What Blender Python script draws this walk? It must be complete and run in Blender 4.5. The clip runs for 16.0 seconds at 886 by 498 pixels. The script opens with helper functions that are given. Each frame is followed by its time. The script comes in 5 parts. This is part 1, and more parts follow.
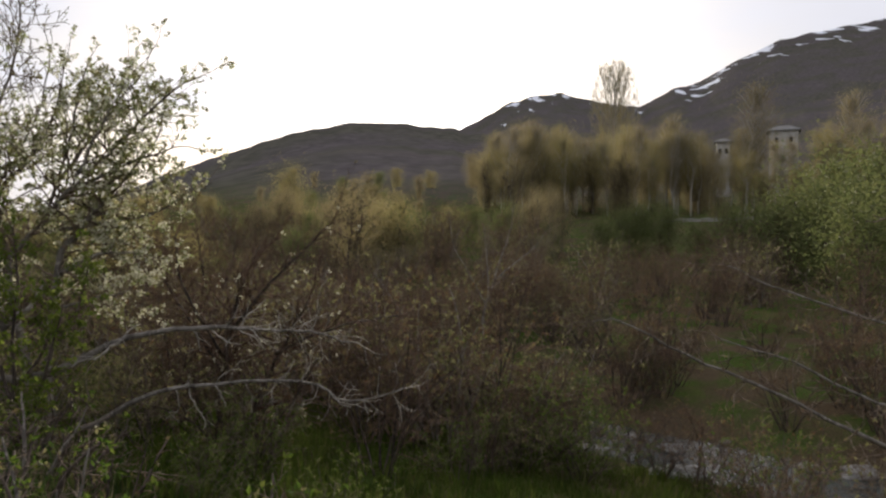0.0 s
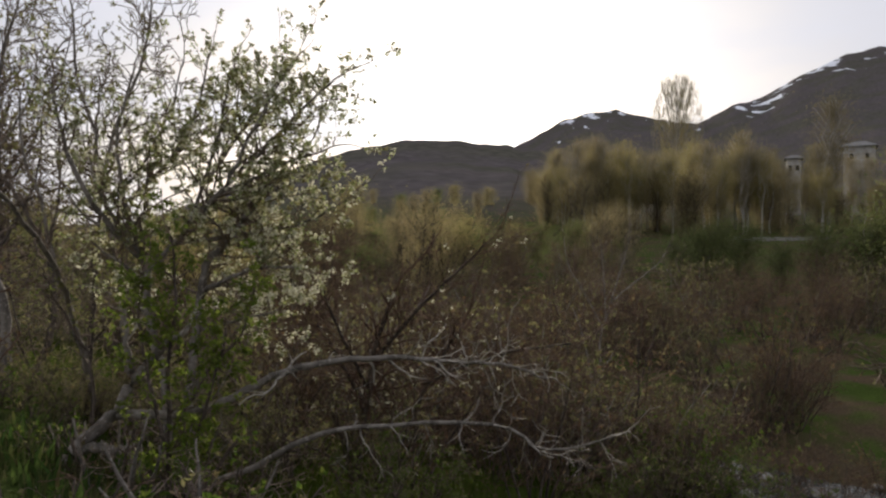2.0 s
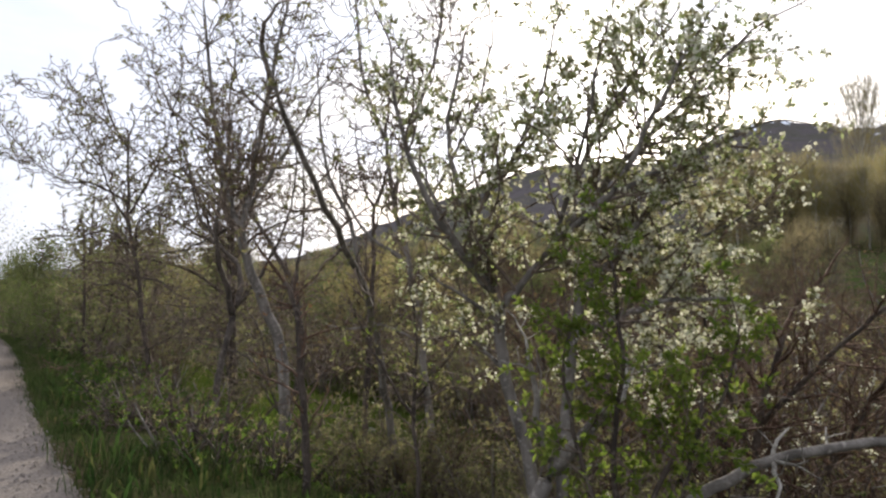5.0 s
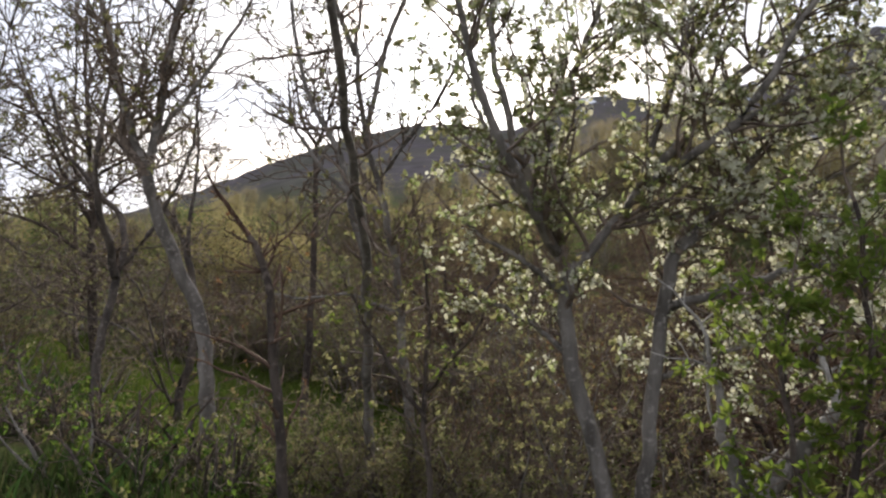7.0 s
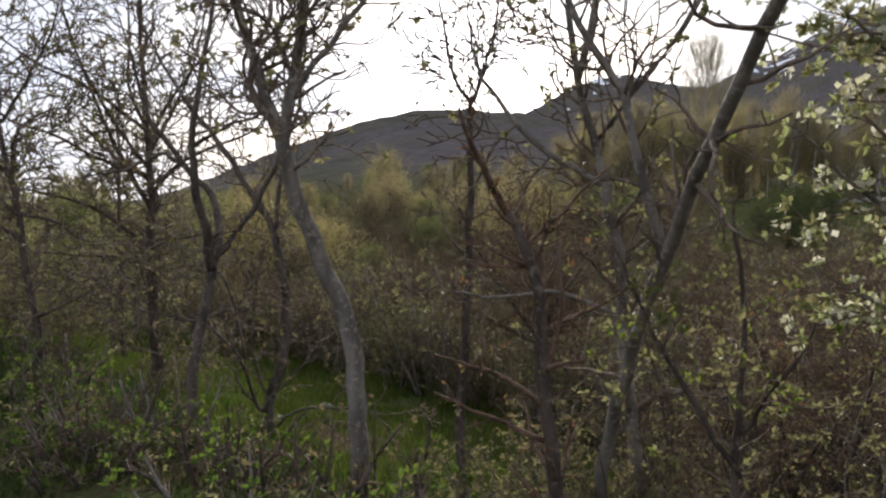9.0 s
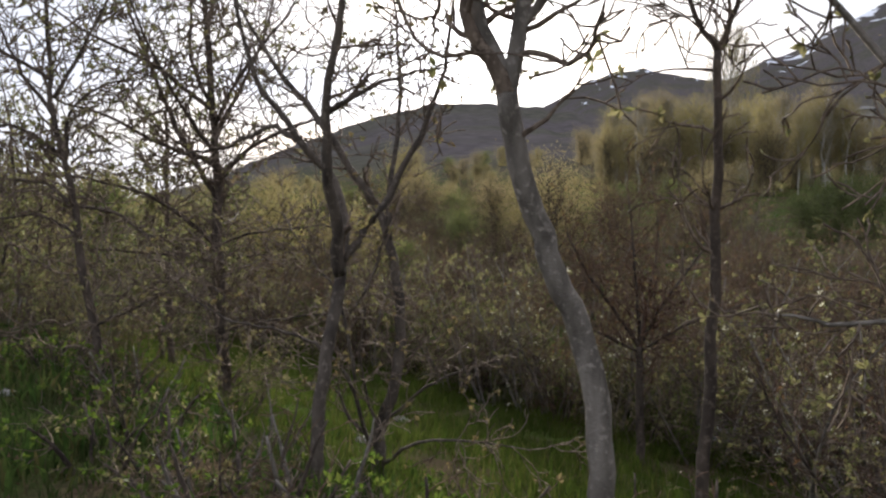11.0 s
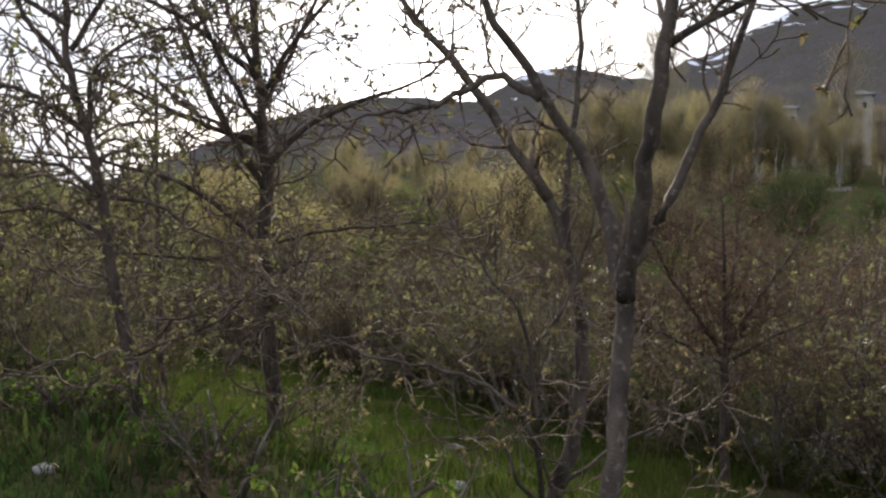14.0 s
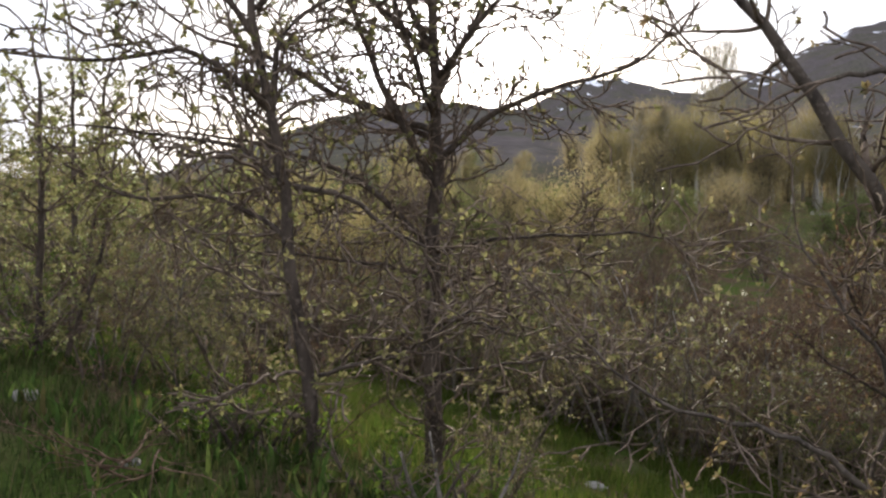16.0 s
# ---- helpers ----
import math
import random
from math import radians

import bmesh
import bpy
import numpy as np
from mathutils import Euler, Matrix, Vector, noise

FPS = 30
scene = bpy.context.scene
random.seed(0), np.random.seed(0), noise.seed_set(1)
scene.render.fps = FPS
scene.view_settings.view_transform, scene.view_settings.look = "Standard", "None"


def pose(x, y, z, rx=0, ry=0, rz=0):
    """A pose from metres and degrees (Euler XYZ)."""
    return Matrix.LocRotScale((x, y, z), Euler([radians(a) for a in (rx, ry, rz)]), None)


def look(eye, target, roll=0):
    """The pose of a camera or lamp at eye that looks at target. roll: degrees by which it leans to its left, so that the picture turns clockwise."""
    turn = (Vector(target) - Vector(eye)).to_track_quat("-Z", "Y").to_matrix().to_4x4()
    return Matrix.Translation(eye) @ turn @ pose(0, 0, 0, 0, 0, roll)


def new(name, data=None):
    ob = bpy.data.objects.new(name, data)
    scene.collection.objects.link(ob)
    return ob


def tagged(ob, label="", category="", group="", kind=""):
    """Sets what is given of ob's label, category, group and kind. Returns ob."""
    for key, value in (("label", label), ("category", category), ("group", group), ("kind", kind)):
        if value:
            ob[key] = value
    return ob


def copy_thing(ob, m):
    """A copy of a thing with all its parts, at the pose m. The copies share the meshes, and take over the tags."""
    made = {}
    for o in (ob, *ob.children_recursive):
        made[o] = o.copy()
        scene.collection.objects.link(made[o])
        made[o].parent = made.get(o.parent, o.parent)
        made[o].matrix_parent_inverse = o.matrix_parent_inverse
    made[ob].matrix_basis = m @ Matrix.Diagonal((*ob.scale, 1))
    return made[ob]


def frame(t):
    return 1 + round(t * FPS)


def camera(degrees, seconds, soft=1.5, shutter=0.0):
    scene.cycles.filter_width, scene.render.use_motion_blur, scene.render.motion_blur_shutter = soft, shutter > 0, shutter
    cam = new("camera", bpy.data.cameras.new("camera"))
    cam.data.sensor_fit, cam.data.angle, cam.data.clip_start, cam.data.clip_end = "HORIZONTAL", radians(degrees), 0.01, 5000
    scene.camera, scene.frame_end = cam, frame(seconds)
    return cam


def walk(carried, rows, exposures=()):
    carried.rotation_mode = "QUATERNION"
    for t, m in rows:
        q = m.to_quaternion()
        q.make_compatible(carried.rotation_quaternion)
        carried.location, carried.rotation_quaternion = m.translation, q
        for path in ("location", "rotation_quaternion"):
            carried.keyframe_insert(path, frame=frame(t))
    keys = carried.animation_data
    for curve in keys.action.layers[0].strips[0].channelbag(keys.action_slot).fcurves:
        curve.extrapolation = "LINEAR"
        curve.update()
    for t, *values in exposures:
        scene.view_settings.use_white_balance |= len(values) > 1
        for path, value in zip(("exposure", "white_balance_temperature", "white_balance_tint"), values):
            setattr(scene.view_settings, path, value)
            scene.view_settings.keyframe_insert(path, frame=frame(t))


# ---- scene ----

# ---- camera ----
PATH = [  # seconds, x, y, z, yaw, pitch, roll
    (0.0, 0.000, 0.000, 1.518, -0.00, 0.06, -0.50),
    (0.5, -0.353, 0.366, 1.485, -0.70, 1.87, -0.82),
    (1.0, -0.687, 0.719, 1.485, 2.19, 0.87, 0.17),
    (1.5, -1.077, 1.018, 1.502, 5.14, 2.15, -1.96),
    (2.0, -1.525, 1.262, 1.493, 4.21, 1.38, -1.12),
    (2.5, -1.946, 1.512, 1.483, 9.65, -0.11, -1.20),
    (3.0, -2.327, 1.806, 1.530, 10.74, 0.19, -0.36),
    (3.5, -2.751, 2.065, 1.493, 5.35, 0.05, -1.34),
    (4.0, -3.187, 2.313, 1.491, 7.93, -1.76, -2.90),
    (4.5, -3.570, 2.610, 1.519, 14.95, 1.50, 0.56),
    (4.7, -3.720, 2.730, 1.510, 16.90, 3.60, 0.30),
    (6.8, -5.330, 4.020, 1.500, 4.20, 0.70, -0.40),
    (7.0, -5.483, 4.148, 1.503, 3.95, 0.31, -0.35),
    (7.5, -5.881, 4.449, 1.484, 13.25, -2.52, -0.86),
    (8.0, -6.257, 4.764, 1.513, 14.60, -2.17, 1.39),
    (8.2, -6.400, 4.890, 1.510, 13.00, -2.00, 1.10),
    (10.3, -7.905, 6.300, 1.500, -1.80, -0.10, 1.00),
    (10.5, -8.046, 6.436, 1.503, 0.87, -0.41, 1.14),
    (11.0, -8.399, 6.779, 1.509, 6.17, -1.41, 0.02),
    (11.5, -8.767, 7.112, 1.474, 6.47, -1.97, -0.03),
    (12.0, -9.152, 7.381, 1.466, 0.00, -2.14, 0.24),
    (12.5, -9.480, 7.570, 1.427, -1.17, -2.00, -0.73),
    (13.0, -9.752, 7.848, 1.557, 3.82, -3.25, 2.62),
    (13.5, -10.129, 8.154, 1.493, 2.82, -2.34, -2.56),
    (14.0, -10.557, 8.430, 1.552, 0.62, -1.87, 0.03),
    (14.5, -10.960, 8.716, 1.480, 7.82, -0.31, 1.26),
    (15.0, -11.362, 8.985, 1.522, 11.20, 0.23, 0.03),
    (15.5, -11.729, 9.259, 1.519, 6.19, 0.23, -2.77),
    (16.0, -12.100, 9.505, 1.525, 3.77, -1.42, -2.59),
]
cam = camera(64.0, 16.0, soft=2.4)
walk(cam, [(t, pose(x, y, z, 90 + pitch, roll, yaw)) for t, x, y, z, yaw, pitch, roll in PATH],
     exposures=[(0.0, 0.02, 6600, 10), (0.5, -0.18, 6590, 10), (1.5, -0.28, 6570, 10), (2.5, 0.12, 6550, 10), (4.5, 0.57, 6190, 10), (7.0, 0.52, 6160, 10), (8.0, 0.37, 6160, 10), (10.5, 0.27, 6190, 10), (11.0, 0.42, 6200, 10), (12.0, 0.47, 6140, 10), (12.5, 0.37, 6110, 10), (13.0, 0.95, 6080, 10), (13.5, 1.27, 6050, 10), (14.0, 0.47, 6150, 10), (14.5, 0.42, 6250, 10), (15.0, 0.54, 6380, 10), (15.5, 0.12, 6500, 10), (16.0, 0.77, 6350, 10)])

# ---- world and sun ----
SUN_AZ, SUN_EL = -3.0, 13.2          # degrees from +y towards +x, and above the horizon
world = bpy.data.worlds.new("sky")
scene.world = world
world.use_nodes = True
wn, wl = world.node_tree.nodes, world.node_tree.links
wn.clear()
sky = wn.new("ShaderNodeTexSky")
sky.sky_type, sky.sun_disc = "NISHITA", False
sky.sun_elevation, sky.sun_rotation = radians(SUN_EL), radians(SUN_AZ)
sky.air_density, sky.dust_density, sky.ozone_density, sky.altitude = 1.0, 7.0, 1.0, 900
coord = wn.new("ShaderNodeTexCoord")
cmap = wn.new("ShaderNodeMapping")
cmap.inputs["Scale"].default_value = (2.2, 2.2, 7.0)
cloud = wn.new("ShaderNodeTexNoise")
cloud.inputs["Scale"].default_value, cloud.inputs["Detail"].default_value = 1.6, 7.0
ramp = wn.new("ShaderNodeValToRGB")
ramp.color_ramp.elements[0].position, ramp.color_ramp.elements[0].color = 0.36, (0.62, 0.62, 0.62, 1)
ramp.color_ramp.elements[1].position, ramp.color_ramp.elements[1].color = 0.62, (0.95, 0.95, 0.95, 1)
mix = wn.new("ShaderNodeMix")
mix.data_type = "RGBA"
mix.inputs[7].default_value = (9.1, 9.25, 10.4, 1)   # thin bright cloud
back = wn.new("ShaderNodeBackground")
back.inputs["Strength"].default_value = 0.085
wout = wn.new("ShaderNodeOutputWorld")
wl.new(coord.outputs["Generated"], cmap.inputs["Vector"])
wl.new(cmap.outputs["Vector"], cloud.inputs["Vector"])
wl.new(cloud.outputs["Fac"], ramp.inputs["Fac"])
wl.new(ramp.outputs["Color"], mix.inputs[0])
wl.new(sky.outputs["Color"], mix.inputs[6])
sunward = wn.new("ShaderNodeVectorMath")
sunward.operation = "DOT_PRODUCT"
sunward.inputs[1].default_value = (math.sin(radians(SUN_AZ)) * math.cos(radians(SUN_EL)), math.cos(radians(SUN_AZ)) * math.cos(radians(SUN_EL)), math.sin(radians(SUN_EL)))
glow = []
for power, amount in ((14.0, 5.0), (160.0, 22.0)):
    lift = wn.new("ShaderNodeMath")
    lift.operation, lift.use_clamp = "MAXIMUM", True
    lift.inputs[1].default_value = 0.0
    rise = wn.new("ShaderNodeMath")
    rise.operation = "POWER"
    rise.inputs[1].default_value = power
    gain = wn.new("ShaderNodeMath")
    gain.operation = "MULTIPLY"
    gain.inputs[1].default_value = amount
    wl.new(sunward.outputs["Value"], lift.inputs[0])
    wl.new(lift.outputs[0], rise.inputs[0])
    wl.new(rise.outputs[0], gain.inputs[0])
    glow.append(gain)
both = wn.new("ShaderNodeMath")
wl.new(glow[0].outputs[0], both.inputs[0])
wl.new(glow[1].outputs[0], both.inputs[1])
veil = wn.new("ShaderNodeMix")
veil.data_type, veil.blend_type = "RGBA", "ADD"
veil.inputs[0].default_value = 1.0
wl.new(coord.outputs["Generated"], sunward.inputs[0])
wl.new(mix.outputs[2], veil.inputs[6])
wl.new(both.outputs[0], veil.inputs[7])
wl.new(veil.outputs[2], back.inputs["Color"])
wl.new(back.outputs["Background"], wout.inputs["Surface"])

lamp = bpy.data.lights.new("sun", "SUN")
lamp.energy, lamp.angle, lamp.color = 4.8, radians(0.6), (1.0, 0.90, 0.74)
sun = new("sun", lamp)
a, e = radians(SUN_AZ), radians(SUN_EL)
sun.matrix_world = look((400 * math.sin(a) * math.cos(e), 400 * math.cos(a) * math.cos(e), 400 * math.sin(e)), (0, 0, 0))

# ---- materials ----


def material(name, rough=0.9, bump=0.0, bump_scale=60.0, spec=0.2):
    m = bpy.data.materials.new(name)
    m.use_nodes = True
    b = m.node_tree.nodes["Principled BSDF"]
    b.inputs["Roughness"].default_value = rough
    b.inputs["Specular IOR Level"].default_value = spec
    if bump:
        n = m.node_tree.nodes.new("ShaderNodeTexNoise")
        n.inputs["Scale"].default_value, n.inputs["Detail"].default_value = bump_scale, 6
        p = m.node_tree.nodes.new("ShaderNodeBump")
        p.inputs["Strength"].default_value, p.inputs["Distance"].default_value = bump, 0.02
        g = m.node_tree.nodes.new("ShaderNodeNewGeometry")
        m.node_tree.links.new(g.outputs["Position"], n.inputs["Vector"])
        m.node_tree.links.new(n.outputs["Fac"], p.inputs["Height"])
        m.node_tree.links.new(p.outputs["Normal"], b.inputs["Normal"])
    return m


def rgb(c):
    return (c[0], c[1], c[2], 1.0)


def noise_ramp(m, scale, stops, detail=5.0, where="Position", stretch=(1, 1, 1)):
    """A colour ramp over noise in world metres: stops are (position, colour). Returns the colour socket."""
    nt = m.node_tree
    g = nt.nodes.new("ShaderNodeNewGeometry")
    mp = nt.nodes.new("ShaderNodeMapping")
    mp.inputs["Scale"].default_value = stretch
    n = nt.nodes.new("ShaderNodeTexNoise")
    n.inputs["Scale"].default_value, n.inputs["Detail"].default_value = scale, detail
    r = nt.nodes.new("ShaderNodeValToRGB")
    while len(r.color_ramp.elements) < len(stops):
        r.color_ramp.elements.new(0.5)
    for el, (p, c) in zip(r.color_ramp.elements, stops):
        el.position, el.color = p, rgb(c)
    nt.links.new(g.outputs[where], mp.inputs["Vector"])
    nt.links.new(mp.outputs["Vector"], n.inputs["Vector"])
    nt.links.new(n.outputs["Fac"], r.inputs["Fac"])
    return r.outputs["Color"]


def mixed(m, fac, c1, c2, kind="MIX"):
    x = m.node_tree.nodes.new("ShaderNodeMix")
    x.data_type, x.blend_type = "RGBA", kind
    for sock, v in ((x.inputs[0], fac), (x.inputs[6], c1), (x.inputs[7], c2)):
        if isinstance(v, (int, float)):
            sock.default_value = v
        elif isinstance(v, tuple):
            sock.default_value = rgb(v)
        else:
            m.node_tree.links.new(v, sock)
    return x.outputs[2]


def to_base(m, colour):
    m.node_tree.links.new(colour, m.node_tree.nodes["Principled BSDF"].inputs["Base Color"])
    return m


def bark(name, dark, light, scale=9.0):
    m = material(name, 0.9, 0.6, 70, 0.08)
    c = noise_ramp(m, scale, [(0.35, dark), (0.65, light)], 6, "Position", (1, 1, 0.35))
    spots = noise_ramp(m, 26, [(0.55, (0, 0, 0)), (0.7, (1, 1, 1))], 3)
    return to_base(m, mixed(m, spots, c, tuple(min(1, 1.25 * v + 0.01) for v in light)))


def foliage(name, colours, see_through=0.45, rough=0.55):
    """Leaves: each piece its own tone; part of the light goes through."""
    m = material(name, rough, spec=0.12 if rough < 0.8 else 0.0)
    nt = m.node_tree
    g = nt.nodes.new("ShaderNodeNewGeometry")
    r = nt.nodes.new("ShaderNodeValToRGB")
    while len(r.color_ramp.elements) < len(colours):
        r.color_ramp.elements.new(0.5)
    for i, (el, c) in enumerate(zip(r.color_ramp.elements, colours)):
        el.position, el.color = i / max(1, len(colours) - 1), rgb(c)
    nt.links.new(g.outputs["Random Per Island"], r.inputs["Fac"])
    b = nt.nodes["Principled BSDF"]
    nt.links.new(r.outputs["Color"], b.inputs["Base Color"])
    t = nt.nodes.new("ShaderNodeBsdfTranslucent")
    nt.links.new(r.outputs["Color"], t.inputs["Color"])
    x = nt.nodes.new("ShaderNodeMixShader")
    x.inputs[0].default_value = see_through
    nt.links.new(b.outputs["BSDF"], x.inputs[1])
    nt.links.new(t.outputs["BSDF"], x.inputs[2])
    nt.links.new(x.outputs["Shader"], nt.nodes["Material Output"].inputs["Surface"])
    return m


BARK_GREY = bark("grey_bark", (0.10, 0.088, 0.074), (0.25, 0.222, 0.19))
BARK_DARK = bark("dark_bark", (0.045, 0.036, 0.03), (0.12, 0.095, 0.075))
BARK_BROWN = bark("grey_brown_bark", (0.055, 0.046, 0.039), (0.145, 0.12, 0.097))
BARK_PALE = bark("pale_bark", (0.26, 0.235, 0.20), (0.46, 0.43, 0.38))
TWIG = bark("twig_bark", (0.092, 0.070, 0.053), (0.225, 0.175, 0.135), 14)
TWIG_PALE = bark("pale_twig_bark", (0.17, 0.15, 0.125), (0.36, 0.33, 0.28), 14)
TWIG_RED = bark("brown_twig_bark", (0.07, 0.044, 0.031), (0.165, 0.108, 0.076), 14)
DEADWOOD = bark("bleached_wood", (0.26, 0.245, 0.215), (0.48, 0.455, 0.41), 22)
LEAF_YOUNG = foliage("young_leaves", [(0.155, 0.162, 0.065), (0.20, 0.20, 0.082), (0.26, 0.24, 0.115), (0.185, 0.165, 0.08)], 0.55)
LEAF_GREEN = foliage("green_leaves", [(0.06, 0.105, 0.02), (0.085, 0.135, 0.022), (0.125, 0.17, 0.03), (0.10, 0.115, 0.028)], 0.6)
# yellow-green leaves, tones raised so the colour holds the light shining through the crown
LEAF_PALE = foliage("backlit_pale_leaves", [(0.26, 0.30, 0.12), (0.33, 0.36, 0.17), (0.22, 0.27, 0.09), (0.38, 0.39, 0.22)], 0.65)
LEAF_OLIVE = foliage("olive_leaves", [(0.14, 0.125, 0.055), (0.20, 0.165, 0.075), (0.18, 0.125, 0.07), (0.13, 0.15, 0.055)], 0.55)
LEAF_FRESH = foliage("fresh_green_leaves", [(0.10, 0.15, 0.025), (0.135, 0.185, 0.03), (0.175, 0.22, 0.042), (0.14, 0.155, 0.034)], 0.62)
LEAF_RUSSET = foliage("russet_leaves", [(0.17, 0.085, 0.045), (0.20, 0.115, 0.055), (0.14, 0.08, 0.045), (0.22, 0.15, 0.06)], 0.5)
BUDS = foliage("brown_buds", [(0.16, 0.125, 0.075), (0.14, 0.145, 0.075), (0.20, 0.14, 0.09), (0.12, 0.125, 0.065)], 0.3)
BLOSSOM = foliage("white_blossom", [(0.62, 0.60, 0.45), (0.56, 0.55, 0.38), (0.70, 0.68, 0.56)], 0.5)
GRASS = foliage("grass_blades", [(0.032, 0.048, 0.016), (0.040, 0.064, 0.019), (0.060, 0.078, 0.026), (0.10, 0.085, 0.046)], 0.4, 0.9)
# greener than GRASS, and brightened: the glow of backlit blades is in the colour
LAWN = foliage("lush_backlit_grass_blades", [(0.044, 0.070, 0.013), (0.058, 0.090, 0.016), (0.078, 0.104, 0.02), (0.11, 0.105, 0.036)], 0.5, 0.9)
WEED = foliage("weed_leaves", [(0.035, 0.065, 0.018), (0.05, 0.09, 0.022), (0.08, 0.115, 0.03), (0.10, 0.085, 0.035)], 0.4, 0.9)
LITTER = foliage("dead_leaves", [(0.13, 0.085, 0.05), (0.17, 0.115, 0.065), (0.10, 0.07, 0.045)], 0.2)
STRAW = foliage("dry_stalks", [(0.20, 0.16, 0.095), (0.16, 0.125, 0.075), (0.24, 0.20, 0.13)], 0.3, 0.95)
FAR_YELLOW = foliage("far_spring_leaves", [(0.27, 0.24, 0.10), (0.32, 0.275, 0.11), (0.28, 0.215, 0.11), (0.25, 0.255, 0.095)], 0.55)
FAR_GREEN = foliage("far_green_leaves", [(0.11, 0.135, 0.05), (0.14, 0.16, 0.055), (0.17, 0.175, 0.07)], 0.5)
FAR_BROWN = foliage("far_brown_twigs", [(0.25, 0.20, 0.11), (0.30, 0.24, 0.125), (0.24, 0.22, 0.105)], 0.55)
ROCK = material("pale_rock", 0.9, 0.7, 25)
to_base(ROCK, noise_ramp(ROCK, 7, [(0.3, (0.16, 0.15, 0.135)), (0.6, (0.31, 0.295, 0.265)), (0.8, (0.40, 0.37, 0.32))]))
ROCK_PINK = material("pinkish_rock", 0.9, 0.7, 25)
to_base(ROCK_PINK, noise_ramp(ROCK_PINK, 9, [(0.3, (0.22, 0.15, 0.12)), (0.6, (0.36, 0.26, 0.21)), (0.8, (0.42, 0.33, 0.27))]))
GRAVEL = material("gravel", 1.0, 1.0, 38, 0.05)
to_base(GRAVEL, mixed(GRAVEL, noise_ramp(GRAVEL, 0.9, [(0.35, (0, 0, 0)), (0.7, (1, 1, 1))]),
                      noise_ramp(GRAVEL, 48, [(0.35, (0.07, 0.06, 0.05)), (0.65, (0.31, 0.265, 0.225))]), (0.20, 0.17, 0.145)))
WATER = material("river_water", 0.16, 0.5, 5.0, 0.5)
to_base(WATER, noise_ramp(WATER, 0.8, [(0.3, (0.05, 0.055, 0.05)), (0.7, (0.10, 0.105, 0.095))]))
WALL_STONE = material("field_stone", 0.95, 0.6, 20)
to_base(WALL_STONE, noise_ramp(WALL_STONE, 3, [(0.3, (0.20, 0.19, 0.17)), (0.7, (0.38, 0.36, 0.33))]))
PLASTER = material("old_plaster", 0.9, 0.3, 10)
to_base(PLASTER, noise_ramp(PLASTER, 1.2, [(0.3, (0.30, 0.28, 0.25)), (0.7, (0.44, 0.42, 0.38))]))
ROOF = material("weathered_roof", 0.8, 0.3, 8)
to_base(ROOF, noise_ramp(ROOF, 2, [(0.3, (0.16, 0.155, 0.15)), (0.7, (0.28, 0.27, 0.25))]))
DARK = material("dark_opening", 0.8)
DARK.node_tree.nodes["Principled BSDF"].inputs["Base Color"].default_value = (0.02, 0.02, 0.02, 1)

SOIL = material("meadow_and_hillside", 1.0, 0.5, 9, 0.0)
nt = SOIL.node_tree
gp = nt.nodes.new("ShaderNodeNewGeometry")
sep = nt.nodes.new("ShaderNodeSeparateXYZ")
nt.links.new(gp.outputs["Position"], sep.inputs["Vector"])
near = mixed(SOIL, noise_ramp(SOIL, 0.45, [(0.42, (0, 0, 0)), (0.58, (1, 1, 1))], 6),
             noise_ramp(SOIL, 14, [(0.3, (0.034, 0.052, 0.013)), (0.7, (0.075, 0.108, 0.026))]),
             noise_ramp(SOIL, 20, [(0.3, (0.05, 0.038, 0.025)), (0.7, (0.12, 0.09, 0.055))]))
hill = mixed(SOIL, noise_ramp(SOIL, 0.012, [(0.42, (0, 0, 0)), (0.6, (1, 1, 1))], 8),
             noise_ramp(SOIL, 0.15, [(0.3, (0.082, 0.072, 0.070)), (0.7, (0.142, 0.124, 0.120))], 8),
             noise_ramp(SOIL, 0.12, [(0.3, (0.072, 0.069, 0.056)), (0.7, (0.128, 0.119, 0.094))], 8))


def ramp_of(m, socket, lo, hi):
    k = m.node_tree.nodes.new("ShaderNodeMapRange")
    k.inputs["From Min"].default_value, k.inputs["From Max"].default_value = lo, hi
    m.node_tree.links.new(socket, k.inputs["Value"])
    return k.outputs["Result"]


land = mixed(SOIL, ramp_of(SOIL, sep.outputs["Z"], 9, 26), near, hill)
crest = nt.nodes.new("ShaderNodeAttribute")      # how near the top of the far range, from the land itself
crest.attribute_name = "crest"
streak = nt.nodes.new("ShaderNodeTexNoise")
streak.inputs["Scale"].default_value, streak.inputs["Detail"].default_value = 0.02, 6
smap = nt.nodes.new("ShaderNodeMapping")
smap.inputs["Scale"].default_value = (1.5, 0.25, 0.5)
nt.links.new(gp.outputs["Position"], smap.inputs["Vector"])
nt.links.new(smap.outputs["Vector"], streak.inputs["Vector"])
lying = nt.nodes.new("ShaderNodeMath")
lying.operation = "MULTIPLY_ADD"
lying.inputs[1].default_value = 0.3
nt.links.new(crest.outputs["Fac"], lying.inputs[0])
nt.links.new(streak.outputs["Fac"], lying.inputs[2])
snow = ramp_of(SOIL, lying.outputs[0], 0.845, 0.86)
to_base(SOIL, mixed(SOIL, snow, land, (0.80, 0.82, 0.86)))

# ---- geometry helpers ----


